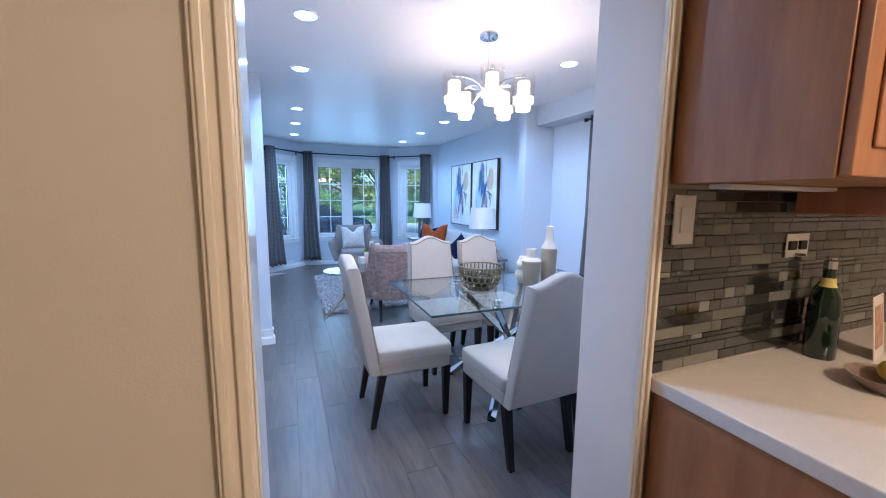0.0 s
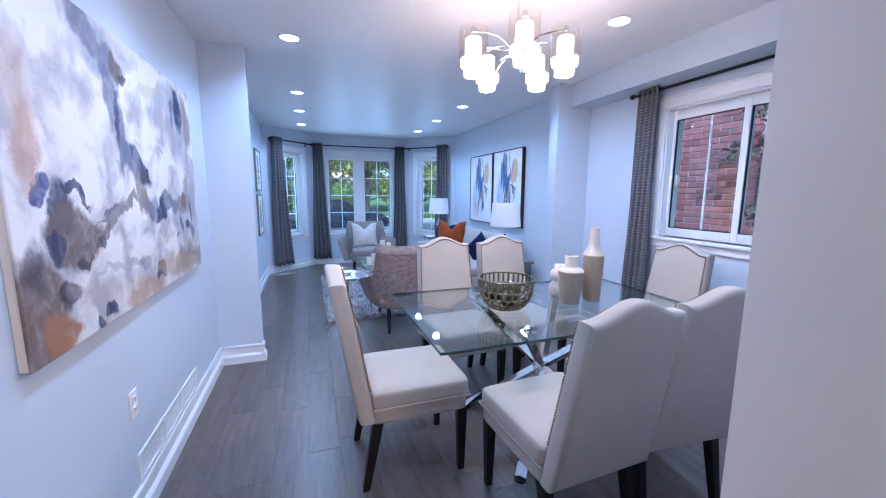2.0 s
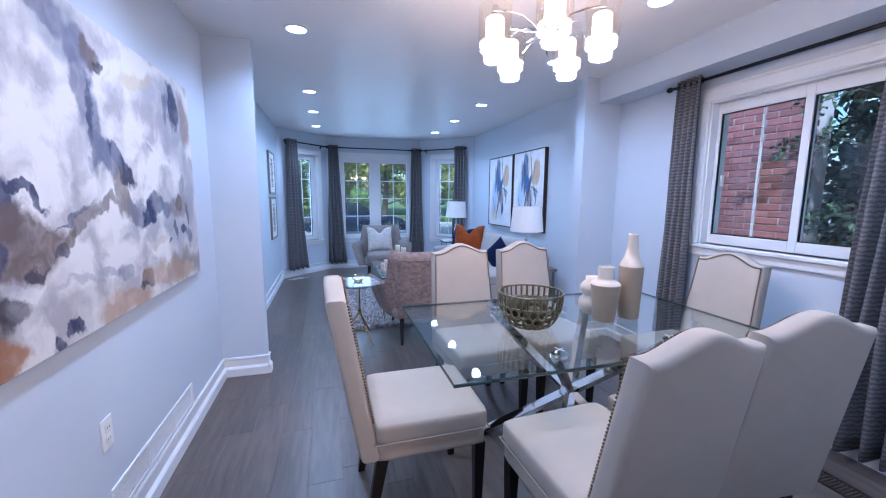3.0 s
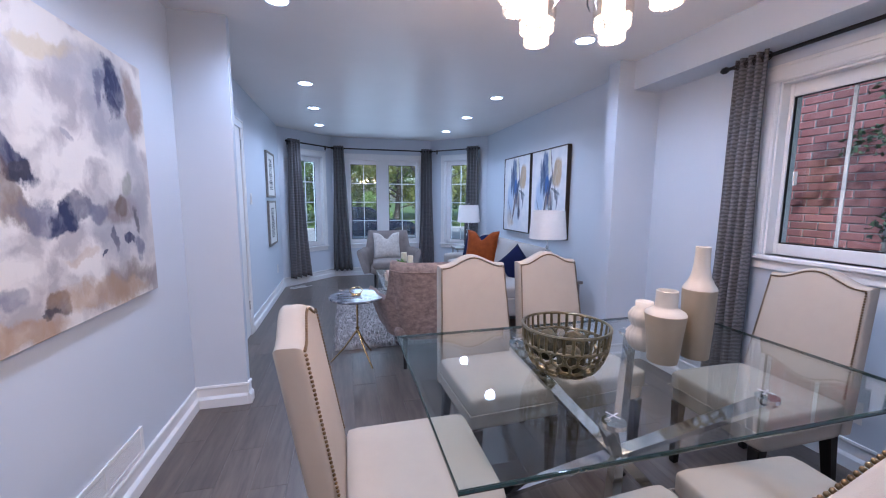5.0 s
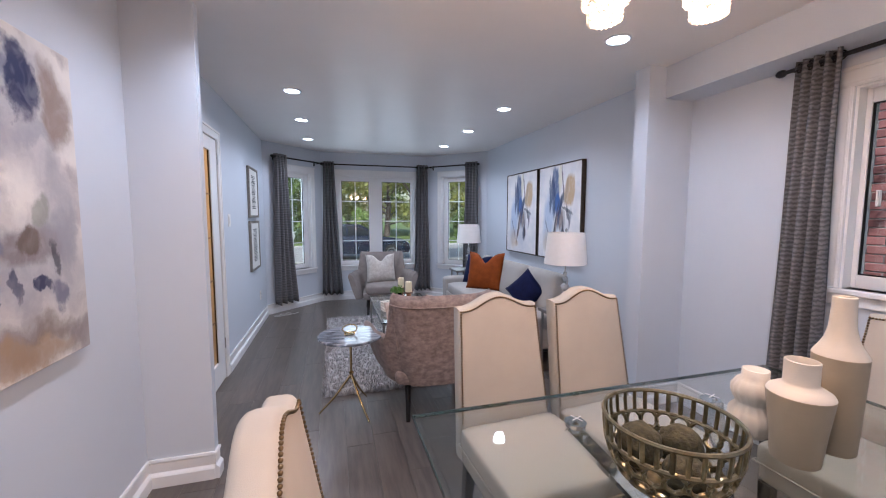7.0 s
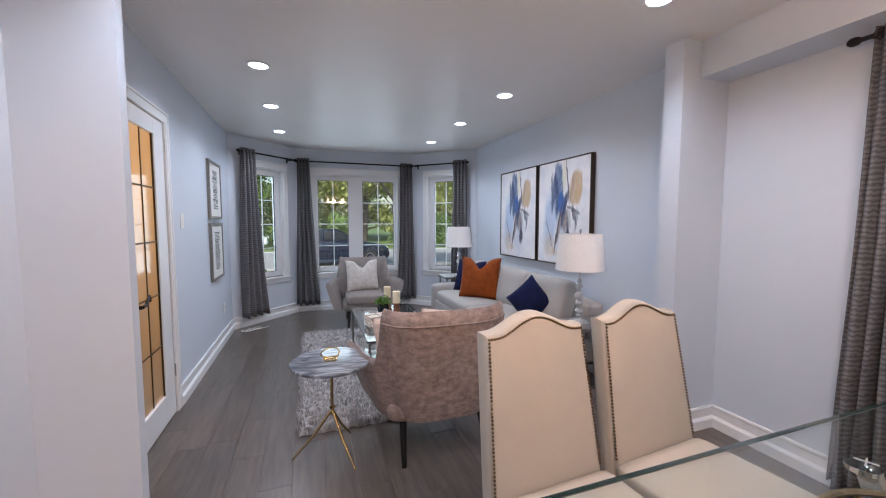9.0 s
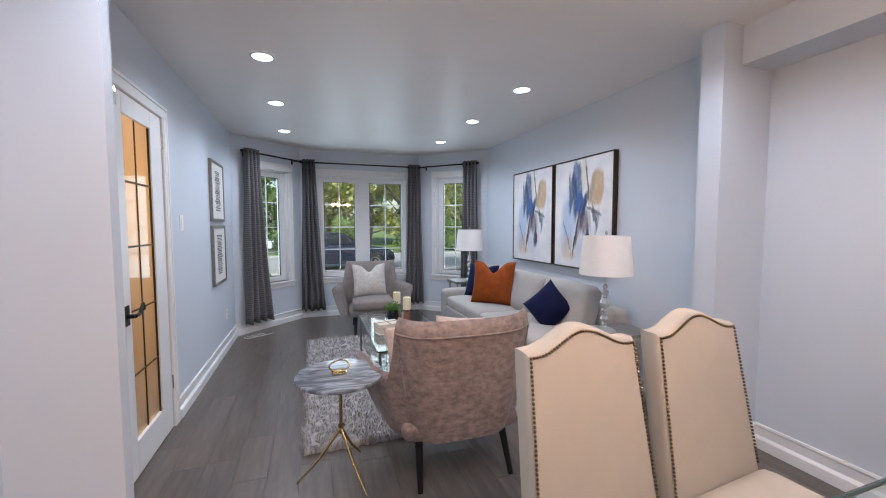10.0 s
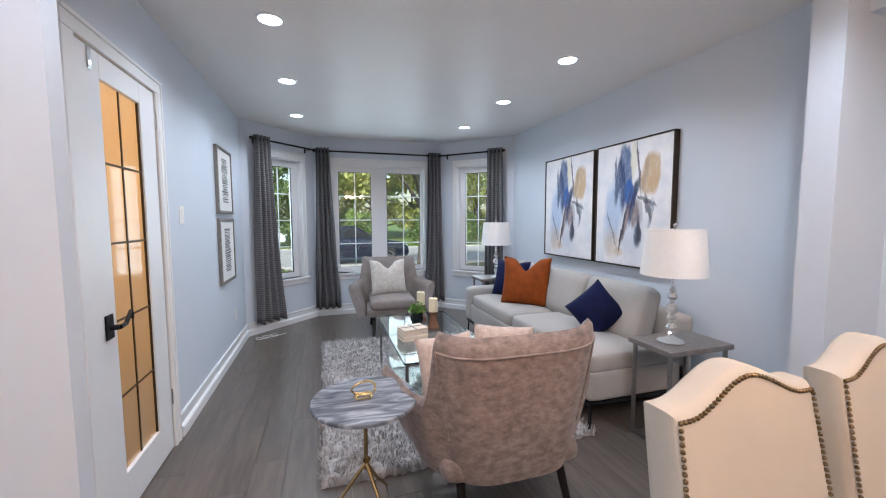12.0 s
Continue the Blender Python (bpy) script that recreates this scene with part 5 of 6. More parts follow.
# ---- pictures ----
W1, W2 = (0.68, 0.65, 0.61), (0.38, 0.355, 0.36)
NV, GB, BR, TN, DK = (0.012, 0.016, 0.07), (0.13, 0.135, 0.20), (0.12, 0.08, 0.062), (0.36, 0.23, 0.12), (0.03, 0.025, 0.04)
LG = (0.30, 0.30, 0.34)
big = paint_mat("abstract_canvas", W1, W2, [
    (0.58, -0.20, 0.26, 0.15, 10, LG, 0.75, 0.6), (0.60, 0.30, 0.22, 0.20, -10, LG, 0.65, 0.6), (0.55, -0.12, 0.16, 0.06, 0, BR, 0.6, 0.6), (0.70, 0.0, 0.10, 0.16, 0, LG, 0.7, 0.6), (0.62, -0.45, 0.25, 0.07, 5, BR, 0.55, 0.6),
    # the stem from the upper edge down to the navy heart
    (-0.30, 0.46, 0.15, 0.10, 20, LG, 0.85, 0.5), (-0.36, 0.49, 0.10, 0.06, 10, GB, 0.8, 0.4), (-0.20, 0.42, 0.09, 0.07, 25, GB, 0.85, 0.4), (-0.14, 0.42, 0.035, 0.055, 20, BR, 0.9, 0.35), (-0.11, 0.40, 0.018, 0.03, 0, DK, 0.9, 0.3),
    (-0.215, 0.27, 0.055, 0.14, 8, GB, 0.8, 0.45), (-0.17, 0.13, 0.045, 0.13, 12, GB, 0.9, 0.4), (-0.19, 0.20, 0.016, 0.12, 8, NV, 0.8, 0.5), (-0.11, 0.05, 0.09, 0.055, 38, GB, 0.95, 0.35),
    (0.0, 0.03, 0.11, 0.042, 32, NV, 1.0, 0.3), (0.045, 0.0, 0.04, 0.03, 0, DK, 0.9, 0.3), (-0.06, 0.03, 0.03, 0.07, 20, LG, 0.6, 0.5),
    (0.01, -0.07, 0.11, 0.045, 50, BR, 0.75, 0.4), (0.05, -0.11, 0.07, 0.05, 20, (0.22, 0.17, 0.14), 0.8, 0.45), (0.10, -0.13, 0.09, 0.055, 20, GB, 0.85, 0.4), (0.20, -0.15, 0.075, 0.05, -20, NV, 1.0, 0.3), (0.30, -0.10, 0.09, 0.035, 0, NV, 0.75, 0.4), (0.40, -0.12, 0.05, 0.045, 0, GB, 0.8, 0.4),
    # the arc to the west
    (-0.13, -0.10, 0.11, 0.020, -14, (0.20, 0.17, 0.16), 0.95, 0.35), (-0.28, -0.13, 0.12, 0.026, -22, (0.20, 0.17, 0.16), 0.95, 0.35), (-0.38, -0.19, 0.055, 0.028, -52, BR, 0.85, 0.4), (-0.33, -0.12, 0.13, 0.008, -22, NV, 0.7, 0.5),
    # west side: navy over brown
    (-0.60, -0.12, 0.07, 0.085, 0, NV, 0.95, 0.35), (-0.52, -0.08, 0.07, 0.018, 20, NV, 0.95, 0.3), (-0.555, -0.20, 0.15, 0.085, 12, BR, 0.95, 0.35), (-0.70, -0.05, 0.05, 0.03, 0, (0.02, 0.03, 0.16), 0.95, 0.3), (-0.66, -0.22, 0.04, 0.05, 0, NV, 0.9, 0.3), (-0.42, -0.24, 0.035, 0.022, 20, DK, 0.9, 0.3), (-0.52, -0.27, 0.06, 0.014, 0, DK, 0.8, 0.3),
    (-0.72, 0.06, 0.06, 0.10, 20, (0.36, 0.20, 0.13), 0.75, 0.5), (-0.72, 0.20, 0.08, 0.12, 0, TN, 0.40, 0.6), (-0.76, -0.40, 0.14, 0.16, 0, BR, 0.95, 0.35), (-0.68, -0.46, 0.10, 0.05, 10, (0.30, 0.14, 0.06), 0.9, 0.4), (-0.62, -0.36, 0.06, 0.04, 0, DK, 0.85, 0.4), (-0.77, -0.26, 0.05, 0.09, 0, DK, 0.7, 0.5),
    # east side
    (0.40, 0.40, 0.17, 0.08, -12, LG, 0.6, 0.6), (0.56, 0.37, 0.06, 0.12, -18, NV, 1.0, 0.35), (0.47, 0.34, 0.03, 0.06, 0, GB, 0.9, 0.4), (0.72, 0.33, 0.08, 0.15, -12, (0.22, 0.15, 0.11), 0.8, 0.5), (0.62, 0.22, 0.08, 0.03, 0, LG, 0.7, 0.5), (0.18, 0.40, 0.14, 0.03, -10, (0.55, 0.46, 0.26), 0.6, 0.6), (0.26, 0.15, 0.035, 0.014, 20, LG, 0.8, 0.4),
    (0.55, -0.10, 0.05, 0.045, 0, BR, 0.9, 0.35), (0.62, -0.02, 0.05, 0.05, 0, (0.24, 0.25, 0.20), 0.7, 0.5), (0.60, -0.27, 0.035, 0.03, 0, NV, 0.95, 0.3), (0.50, -0.24, 0.018, 0.05, 10, NV, 0.8, 0.4), (0.68, -0.30, 0.05, 0.045, 0, GB, 0.85, 0.4), (0.66, -0.18, 0.018, 0.06, -10, DK, 0.8, 0.4), (0.42, -0.31, 0.03, 0.008, -25, NV, 0.9, 0.3), (0.74, -0.10, 0.05, 0.10, 0, LG, 0.6, 0.5),
    # lower edge
    (0.12, -0.44, 0.055, 0.04, 0, BR, 0.9, 0.35), (0.08, -0.46, 0.03, 0.02, 0, DK, 0.85, 0.3), (-0.06, -0.50, 0.20, 0.045, 4, TN, 0.75, 0.45), (0.40, -0.45, 0.30, 0.05, 6, TN, 0.65, 0.5), (0.62, -0.40, 0.12, 0.04, 0, BR, 0.5, 0.6), (-0.45, -0.50, 0.035, 0.022, 40, NV, 0.95, 0.3), (-0.38, -0.48, 0.03, 0.025, 40, NV, 0.95, 0.3), (-0.15, -0.36, 0.10, 0.02, 12, LG, 0.7, 0.4), (-0.05, -0.38, 0.05, 0.03, 30, GB, 0.6, 0.5), (-0.30, -0.36, 0.12, 0.014, 14, LG, 0.6, 0.5), (0.28, -0.30, 0.09, 0.02, 0, (0.50, 0.40, 0.30), 0.6, 0.5)],
    warp=0.13, wscale=4.2, flow=(1, 1, 0.8), ramp=(0.38, 0.55), vein=None)
a = thing("canvas_painting", "large unframed abstract canvas in white, navy and tan", "painting", "", pose(DLX + 0.016, 5.22, 1.435, 0, 0, 90))
part("canvas", box(-0.823, 0.823, -0.015, -0.006, -0.533, 0.533, 0.003), big, a, smooth=False)
part("stretcher", box(-0.820, 0.820, -0.0055, 0.015, -0.530, 0.530, 0.002), M_PAPER, a, "pale stretcher edge", smooth=False)
BL, BL2, LB, TN2, CR, DKG = (0.02, 0.07, 0.28), (0.01, 0.03, 0.10), (0.30, 0.42, 0.62), (0.45, 0.30, 0.14), (0.62, 0.60, 0.48), (0.06, 0.06, 0.08)
pair = paint_mat("abstract_pair_canvas", (0.72, 0.71, 0.72), (0.60, 0.62, 0.66), [
    (-0.18, -0.05, 0.10, 0.28, 8, LB, 0.75, 0.7), (0.02, -0.25, 0.12, 0.20, 0, (0.45, 0.50, 0.58), 0.6, 0.8), (-0.20, -0.33, 0.08, 0.12, 0, TN2, 0.45, 0.8),
    (0.20, 0.22, 0.095, 0.16, 4, TN2, 0.9, 0.3), (0.15, 0.22, 0.03, 0.14, 10, (0.30, 0.24, 0.18), 0.6, 0.6),
    (-0.05, 0.30, 0.065, 0.20, -6, (0.06, 0.11, 0.24), 0.95, 0.3), (-0.14, 0.20, 0.03, 0.20, 8, BL2, 0.85, 0.4), (0.03, 0.36, 0.035, 0.15, 0, CR, 0.9, 0.4), (0.085, 0.30, 0.010, 0.22, -7, DKG, 0.9, 0.5),
    (0.0, 0.06, 0.06, 0.11, 10, BL, 0.95, 0.35), (0.06, 0.12, 0.035, 0.09, 20, DKG, 0.85, 0.5), (-0.03, -0.14, 0.022, 0.22, 20, (0.14, 0.06, 0.05), 0.85, 0.45), (-0.07, -0.22, 0.012, 0.22, 16, DKG, 0.9, 0.5),
    (0.09, -0.24, 0.035, 0.10, 0, BL2, 0.85, 0.5), (0.10, -0.05, 0.04, 0.10, -10, (0.30, 0.31, 0.33), 0.7, 0.5), (0.17, 0.02, 0.10, 0.016, 25, DKG, 0.85, 0.5), (0.21, -0.08, 0.018, 0.11, 8, (0.18, 0.22, 0.28), 0.7, 0.6), (-0.12, -0.40, 0.05, 0.04, 0, TN2, 0.5, 0.7),
    (-0.09, 0.16, 0.035, 0.22, -3, (0.015, 0.04, 0.13), 0.95, 0.5), (-0.02, 0.10, 0.05, 0.10, 6, (0.02, 0.09, 0.32), 0.95, 0.4), (0.04, 0.02, 0.022, 0.18, 12, BL2, 0.95, 0.5), (-0.05, -0.12, 0.012, 0.26, 14, (0.03, 0.03, 0.05), 0.9, 0.6), (0.10, -0.20, 0.022, 0.12, -4, (0.025, 0.02, 0.04), 0.9, 0.5), (0.06, -0.08, 0.03, 0.10, 12, (0.14, 0.08, 0.07), 0.8, 0.6), (0.19, -0.02, 0.015, 0.12, -10, (0.05, 0.06, 0.09), 0.85, 0.6), (-0.20, -0.22, 0.008, 0.16, -18, DKG, 0.6, 0.6), (-0.17, 0.24, 0.012, 0.16, 2, (0.05, 0.08, 0.16), 0.85, 0.5)],
    warp=0.06, wscale=6, flow=(1.6, 1, 0.45), ramp=(0.3, 0.6))
M_BRONZE = mat("dark_bronze_frame", (0.07, 0.05, 0.035), 0.35, 0.6, var=0.4, scale=30)
for yc in (8.80, 7.945):
    a = thing("framed_canvas", "abstract blue and tan painting in a thin dark bronze floating frame", "framed painting", "pair of abstract paintings above the sofa", pose(RX - 0.025, yc, 1.445, 0, 0, -90))
    part("canvas", box(-0.396, 0.396, -0.018, 0.015, -0.506, 0.506, 0.002), pair, a, smooth=False)
    b = box(-0.408, -0.400, -0.024, 0.024, -0.518, 0.518)
    b = box(0.400, 0.408, -0.024, 0.024, -0.518, 0.518, bm=b)
    b = box(-0.400, 0.400, -0.024, 0.024, -0.518, -0.510, bm=b)
    b = box(-0.400, 0.400, -0.024, 0.024, 0.510, 0.518, bm=b)
    part("frame", b, M_BRONZE, a, smooth=False)
M_SILVER = mat("distressed_silver_frame", (0.32, 0.30, 0.27), 0.4, 0.7, var=0.5, scale=50)
M_MATB = mat("white_mat_board", (0.72, 0.72, 0.70), 0.8, var=0.03)
M_INK = mat("grey_print_ink", (0.13, 0.14, 0.14), 0.7, var=0.4, scale=60)
rnd = random.Random(12)
for zc in (1.675, 1.05):
    a = thing("framed_print", "small print of dark bands in a distressed silver frame", "framed print", "pair of framed prints", pose(LX + 0.014, 9.325, zc, 0, 0, 90))
    part("mat_board", box(-0.235, 0.235, -0.006, 0.010, -0.265, 0.265), M_MATB, a, smooth=False)
    b = box(-0.262, -0.235, -0.014, 0.013, -0.292, 0.292, 0.003)
    b = box(0.235, 0.262, -0.014, 0.013, -0.292, 0.292, 0.003, bm=b)
    b = box(-0.235, 0.235, -0.014, 0.013, -0.292, -0.265, 0.003, bm=b)
    b = box(-0.235, 0.235, -0.014, 0.013, 0.265, 0.292, 0.003, bm=b)
    part("frame", b, M_SILVER, a, smooth=False)
    b = None
    z = -0.19
    while z < 0.19:
        h = rnd.uniform(0.004, 0.013)
        w = rnd.uniform(0.07, 0.115)
        b = box(-w, w + rnd.uniform(-0.02, 0.02), -0.0075, -0.0055, z, z + h, bm=b)
        z += h + rnd.uniform(0.003, 0.010)
    part("print", b, M_INK, a, smooth=False)


# ---- fittings ----
def plate(name, label, cat, at, w, h, slots):
    t = thing(name, label, cat, "", at)
    part("cover_plate", box(-w / 2, w / 2, -0.006, 0.0, -h / 2, h / 2, 0.002), M_PLASTIC, t, smooth=False)
    b = None
    for x, z, sw, sh in slots:
        b = box(x - sw / 2, x + sw / 2, -0.0095, -0.006, z - sh / 2, z + sh / 2, 0.001, bm=b)
    part("insert", b, M_PLASTIC, t, smooth=False)
    if name == "wall_outlet":
        d = None
        for zz_ in (0.022, -0.022):
            for xx in (-0.006, 0.006):
                d = box(xx - 0.001, xx + 0.001, -0.0105, -0.0094, zz_ - 0.004, zz_ + 0.004, bm=d)
        part("slots", d, M_BLACK, t, smooth=False)


plate("light_switch", "white rocker light switch on the pale blue wall", "light switch", pose(LX, 8.23, 1.36, 0, 0, 90), 0.072, 0.115, [(0, 0, 0.033, 0.068)])
plate("wall_outlet", "white duplex wall outlet on the painting wall", "wall outlet", pose(DLX, 4.977, 0.503, 0, 0, 90), 0.07, 0.115, [(0, 0.022, 0.033, 0.03), (0, -0.022, 0.033, 0.03)])
plate("wall_outlet", "white duplex wall outlet under the framed prints", "wall outlet", pose(LX, 9.62, 0.38, 0, 0, 90), 0.072, 0.115, [(0, 0.022, 0.033, 0.03), (0, -0.022, 0.033, 0.03)])
plate("wall_outlet", "white duplex wall outlet under the dining room window", "wall outlet", pose(DRX, 5.07, 0.30, 0, 0, -90), 0.072, 0.115, [(0, 0.022, 0.033, 0.03), (0, -0.022, 0.033, 0.03)])
# return-air grille
g = thing("air_return_grille", "wide white louvred return-air grille low on the painting wall", "wall vent", "", pose(DLX, 5.393, 0.218, 0, 0, 90))
for za, zb in ((0.048, 0.064), (-0.064, -0.048)):
    part("frame_rail", box(-0.43, 0.43, -0.008, 0, za, zb, 0.002), M_TRIM, g, smooth=False)
for x in (-0.43, -0.15, 0.13, 0.41):
    part("frame_stile", box(x, x + 0.020, -0.008, 0, -0.048, 0.048, 0.001), M_TRIM, g, smooth=False)
for k in range(9):
    part("louvre", box(-0.41, 0.41, -0.0035, -0.001, -0.046 + k * 0.0105, -0.046 + k * 0.0105 + 0.007), M_TRIM, g, smooth=False)
g = thing("floor_register", "bronze slotted floor register set into the grey floor", "floor vent", "", pose(3.39, 4.42, 0.0, 0, 0, 90))
b = box(-0.15, 0.15, -0.06, -0.045, 0, 0.004)
b = box(-0.15, 0.15, 0.045, 0.06, 0, 0.004, bm=b)
for k in range(19):
    x = -0.15 + k * 0.016
    b = box(x, x + 0.007, -0.045, 0.045, 0, 0.004, bm=b)
part("grate", b, M_BRONZE, g, smooth=False)
# loose cable by the bay curtain
cb = thing("cable", "loose white cable coiled on the floor by the curtain", "cable", "", pose(0.42, 9.95, 0.004))
pts = [(0.055 * math.cos(a) * (1 + 0.2 * math.sin(a * 1.7)) + 0.012 * a, 0.05 * math.sin(a) + 0.008 * a, 0.001 + 0.003 * (k % 7) / 7) for k, a in enumerate([0.45 * q for q in range(44)])]
part("wire", tube(pts, 0.0035, 6), M_PLASTIC, cb)

# ---- glazed door ----
d = tagged(thing("door_1", "closed white glazed door with leaded panes and black lever", "door", "", pose(LX, (DY0 + DY1) / 2, 0, 0, 0, 90)), kind="structure")
hw = (DY1 - DY0) / 2 - 0.012
b = box(-hw, -hw + 0.168, -0.004, 0.034, 0.008, 2.018, 0.003)
b = box(hw - 0.168, hw, -0.004, 0.034, 0.008, 2.018, 0.003, bm=b)
b = box(-hw + 0.168, hw - 0.168, -0.004, 0.034, 1.915, 2.018, 0.003, bm=b)
b = box(-hw + 0.168, hw - 0.168, -0.004, 0.034, 0.008, 0.195, 0.003, bm=b)
part("door_leaf", b, M_TRIM, d, smooth=False)
gx0, gx1, gz0, gz1 = -hw + 0.168, hw - 0.168, 0.195, 1.915
part("pane", box(gx0, gx1, 0.014, 0.018, gz0, gz1), M_AMBER, d, "warm clear glass", smooth=False).visible_shadow = False
b = None
for k in range(1, 2):
    x = gx0 + (gx1 - gx0) * 0.5
    b = box(x - 0.005, x + 0.005, 0.009, 0.0135, gz0, gz1, bm=b)
for k in range(1, 5):
    z = gz0 + (gz1 - gz0) * k / 5
    b = box(gx0, gx1, 0.006, 0.0085, z - 0.005, z + 0.005, bm=b)
b = box(gx0, gx0 + 0.006, 0.004, 0.0135, gz0, gz1, bm=b)
b = box(gx1 - 0.006, gx1, 0.004, 0.0135, gz0, gz1, bm=b)
part("leading", b, M_LEADING, d, "dark leaded bars", smooth=False)
b = lathe([(0, -0.004), (0.028, -0.004), (0.028, -0.012), (0.012, -0.014), (0.011, -0.045), (0, -0.045)], 20)
b.transform(pose(-hw + 0.10, 0, 0.88) @ Matrix.Rotation(radians(-90), 4, "X"))
for v in b.verts:
    v.co.y = -abs(v.co.y)
b = tube([(-hw + 0.10, -0.045, 0.88), (-hw + 0.14, -0.05, 0.885), (-hw + 0.19, -0.048, 0.928), (-hw + 0.205, -0.046, 0.895)], 0.010, 8, bm=b, r2=0.008)
b = box(-hw + 0.07, -hw + 0.13, -0.012, -0.0045, 0.83, 0.935, 0.004, bm=b)
part("door_handle", b, M_BLACK, d, "matte black lever handle", smooth=False)
for z in (1.87, 0.31):
    part("hinge", tube([(hw + 0.004, -0.008, z - 0.045), (hw + 0.004, -0.008, z + 0.045)], 0.006, 8), M_CHROME, d)
part("hook", box(-hw + 0.10, -hw + 0.085, -0.0095, -0.0045, 1.93, 2.019, 0.002), M_CHROME, d, smooth=False)
b = None
for xa, xb, za, zb in ((-hw - 0.088, -hw - 0.012, 0, 2.025), (hw + 0.012, hw + 0.088, 0, 2.025), (-hw - 0.088, hw + 0.088, 2.025, 2.10)):
    b = box(xa, xb, -0.016, 0.0, za, zb, 0.004, bm=b)
b = box(hw + 0.066, hw + 0.084, -0.021, -0.012, 0, 2.08, 0.003, bm=b)
b = box(hw + 0.02, hw + 0.03, -0.020, -0.012, 0, 2.025, 0.003, bm=b)
b = box(-hw - 0.088, hw + 0.09, -0.022, -0.012, 2.08, 2.098, 0.003, bm=b)
part("casing", b, M_TRIM, d, smooth=False)
# hall seen through the door
a = thing("framed_picture", "small white-framed picture on the warm hall wall", "framed picture", "", pose(-1.2, 8.35, 1.75, 0, 0, 90))
part("frame", box(-0.22, 0.22, -0.02, 0, -0.16, 0.16, 0.004), M_TRIM, a, smooth=False)
part("print", box(-0.18, 0.18, -0.023, -0.02, -0.12, 0.12), M_SILVER, a, smooth=False)

# ---- rug ----
rg = thing("rug", "thick light grey shag rug under the coffee table", "rug", "", pose(1.93, 8.40, 0))
rnd = random.Random(21)
b = bmesh.new()
nx, ny, w2, l2 = 80, 118, 0.80, 1.14
vs = [[None] * (ny + 1) for _ in range(nx + 1)]
for i in range(nx + 1):
    for j in range(ny + 1):
        e = min(i, nx - i, j, ny - j)
        jag = 0.012 if e == 0 else 0.004
        x, y = -w2 + 2 * w2 * i / nx + rnd.uniform(-jag, jag), -l2 + 2 * l2 * j / ny + rnd.uniform(-jag, jag)
        z = 0.002 if e == 0 else 0.014 + 0.026 * rnd.random() ** 0.8 + 0.012 * noise.noise(Vector((x * 14, y * 14, 0)))
        vs[i][j] = b.verts.new((x, y, z))
for i in range(nx):
    for j in range(ny):
        b.faces.new((vs[i][j], vs[i + 1][j], vs[i + 1][j + 1], vs[i][j + 1]))
part("base", b, M_RUG, rg, smooth="all")
V, F = [], []
for k in range(26000):
    x, y = rnd.uniform(-w2 - 0.005, w2 + 0.005), rnd.uniform(-l2 - 0.005, l2 + 0.005)
    a, lean = rnd.uniform(0, 6.28), rnd.uniform(0.008, 0.032)
    h = rnd.uniform(0.028, 0.055)
    w = 0.0035
    n0 = len(V)
    dx, dy = math.cos(a), math.sin(a)
    V += [(x - dy * w, y + dx * w, 0.006), (x + dy * w, y - dx * w, 0.006), (x + dx * lean + dy * w * 0.7, y + dy * lean - dx * w * 0.7, h), (x + dx * lean - dy * w * 0.7, y + dy * lean + dx * w * 0.7, h)]
    F.append((n0, n0 + 1, n0 + 2, n0 + 3))
me = bpy.data.meshes.new("shag")
me.from_pydata(V, [], F)
me.materials.append(M_RUG)
pile = new("shag", me)
pile.parent = rg
tagged(pile, "long tufted grey pile", kind="stuff")


# ---- kitchen corner ----
k0 = 1.655
structure("worktop", box(k0, 4.19, 2.72, KY0 - 0.017, 0.872, 0.912, 0.004), M_COUNTER, "cream stone worktop")
structure("backsplash", box(1.655, 4.19, KY0 - 0.006, KY0 - 0.0005, 0.913, 1.418), M_GROUT)
cab = thing("base_cabinet", "honey-stained wooden base cabinet under the cream worktop", "cabinet", "kitchen cabinets", pose(1.665, 2.75, 0))
part("body", box(0, 2.55, 0, 0.60, 0.10, 0.870, 0.002), M_CAB, cab, smooth=False)
part("plinth", box(0.02, 2.55, 0.06, 0.60, 0, 0.0995), M_BLACKWOOD, cab, smooth=False)
for k in range(4):
    x = 0.03 + k * 0.62
    part("door", box(x, x + 0.60, -0.02, -0.001, 0.13, 0.85, 0.003), M_CAB, cab, smooth=False)
cab = thing("wall_cabinet", "honey-stained wooden wall cabinet above the tiled backsplash", "cabinet", "kitchen cabinets", pose(1.665, 3.04, 1.42))
part("body", box(0, 2.55, 0, 0.312, 0, 0.80, 0.002), M_CAB, cab, smooth=False)
for k in range(5):
    x = 0.006 + k * 0.42
    d_ = box(x, x + 0.41, -0.020, -0.001, 0.004, 0.79, 0.003)
    d_ = box(x + 0.05, x + 0.36, -0.026, -0.020, 0.055, 0.74, 0.004, bm=d_)
    part("door", d_, M_CAB, cab, smooth=False)
    part("knob", lathe([(0, 0), (0.006, 0.0), (0.006, 0.012), (0.014, 0.018), (0.012, 0.026), (0, 0.028)], 14, m=pose(x + 0.38, -0.02, 0.09, 90, 0, 0)), M_GOLD, cab, "small brass knob")
part("light_rail", box(0.52, 2.55, 0.10, 0.30, -0.075, -0.001, 0.003), M_CAB, cab, "dark wooden valance", smooth=False)
part("strip_light", box(0.05, 0.50, 0.20, 0.25, -0.012, -0.001, 0.002), M_PLASTIC, cab, "slim white under-cabinet light", smooth=False)
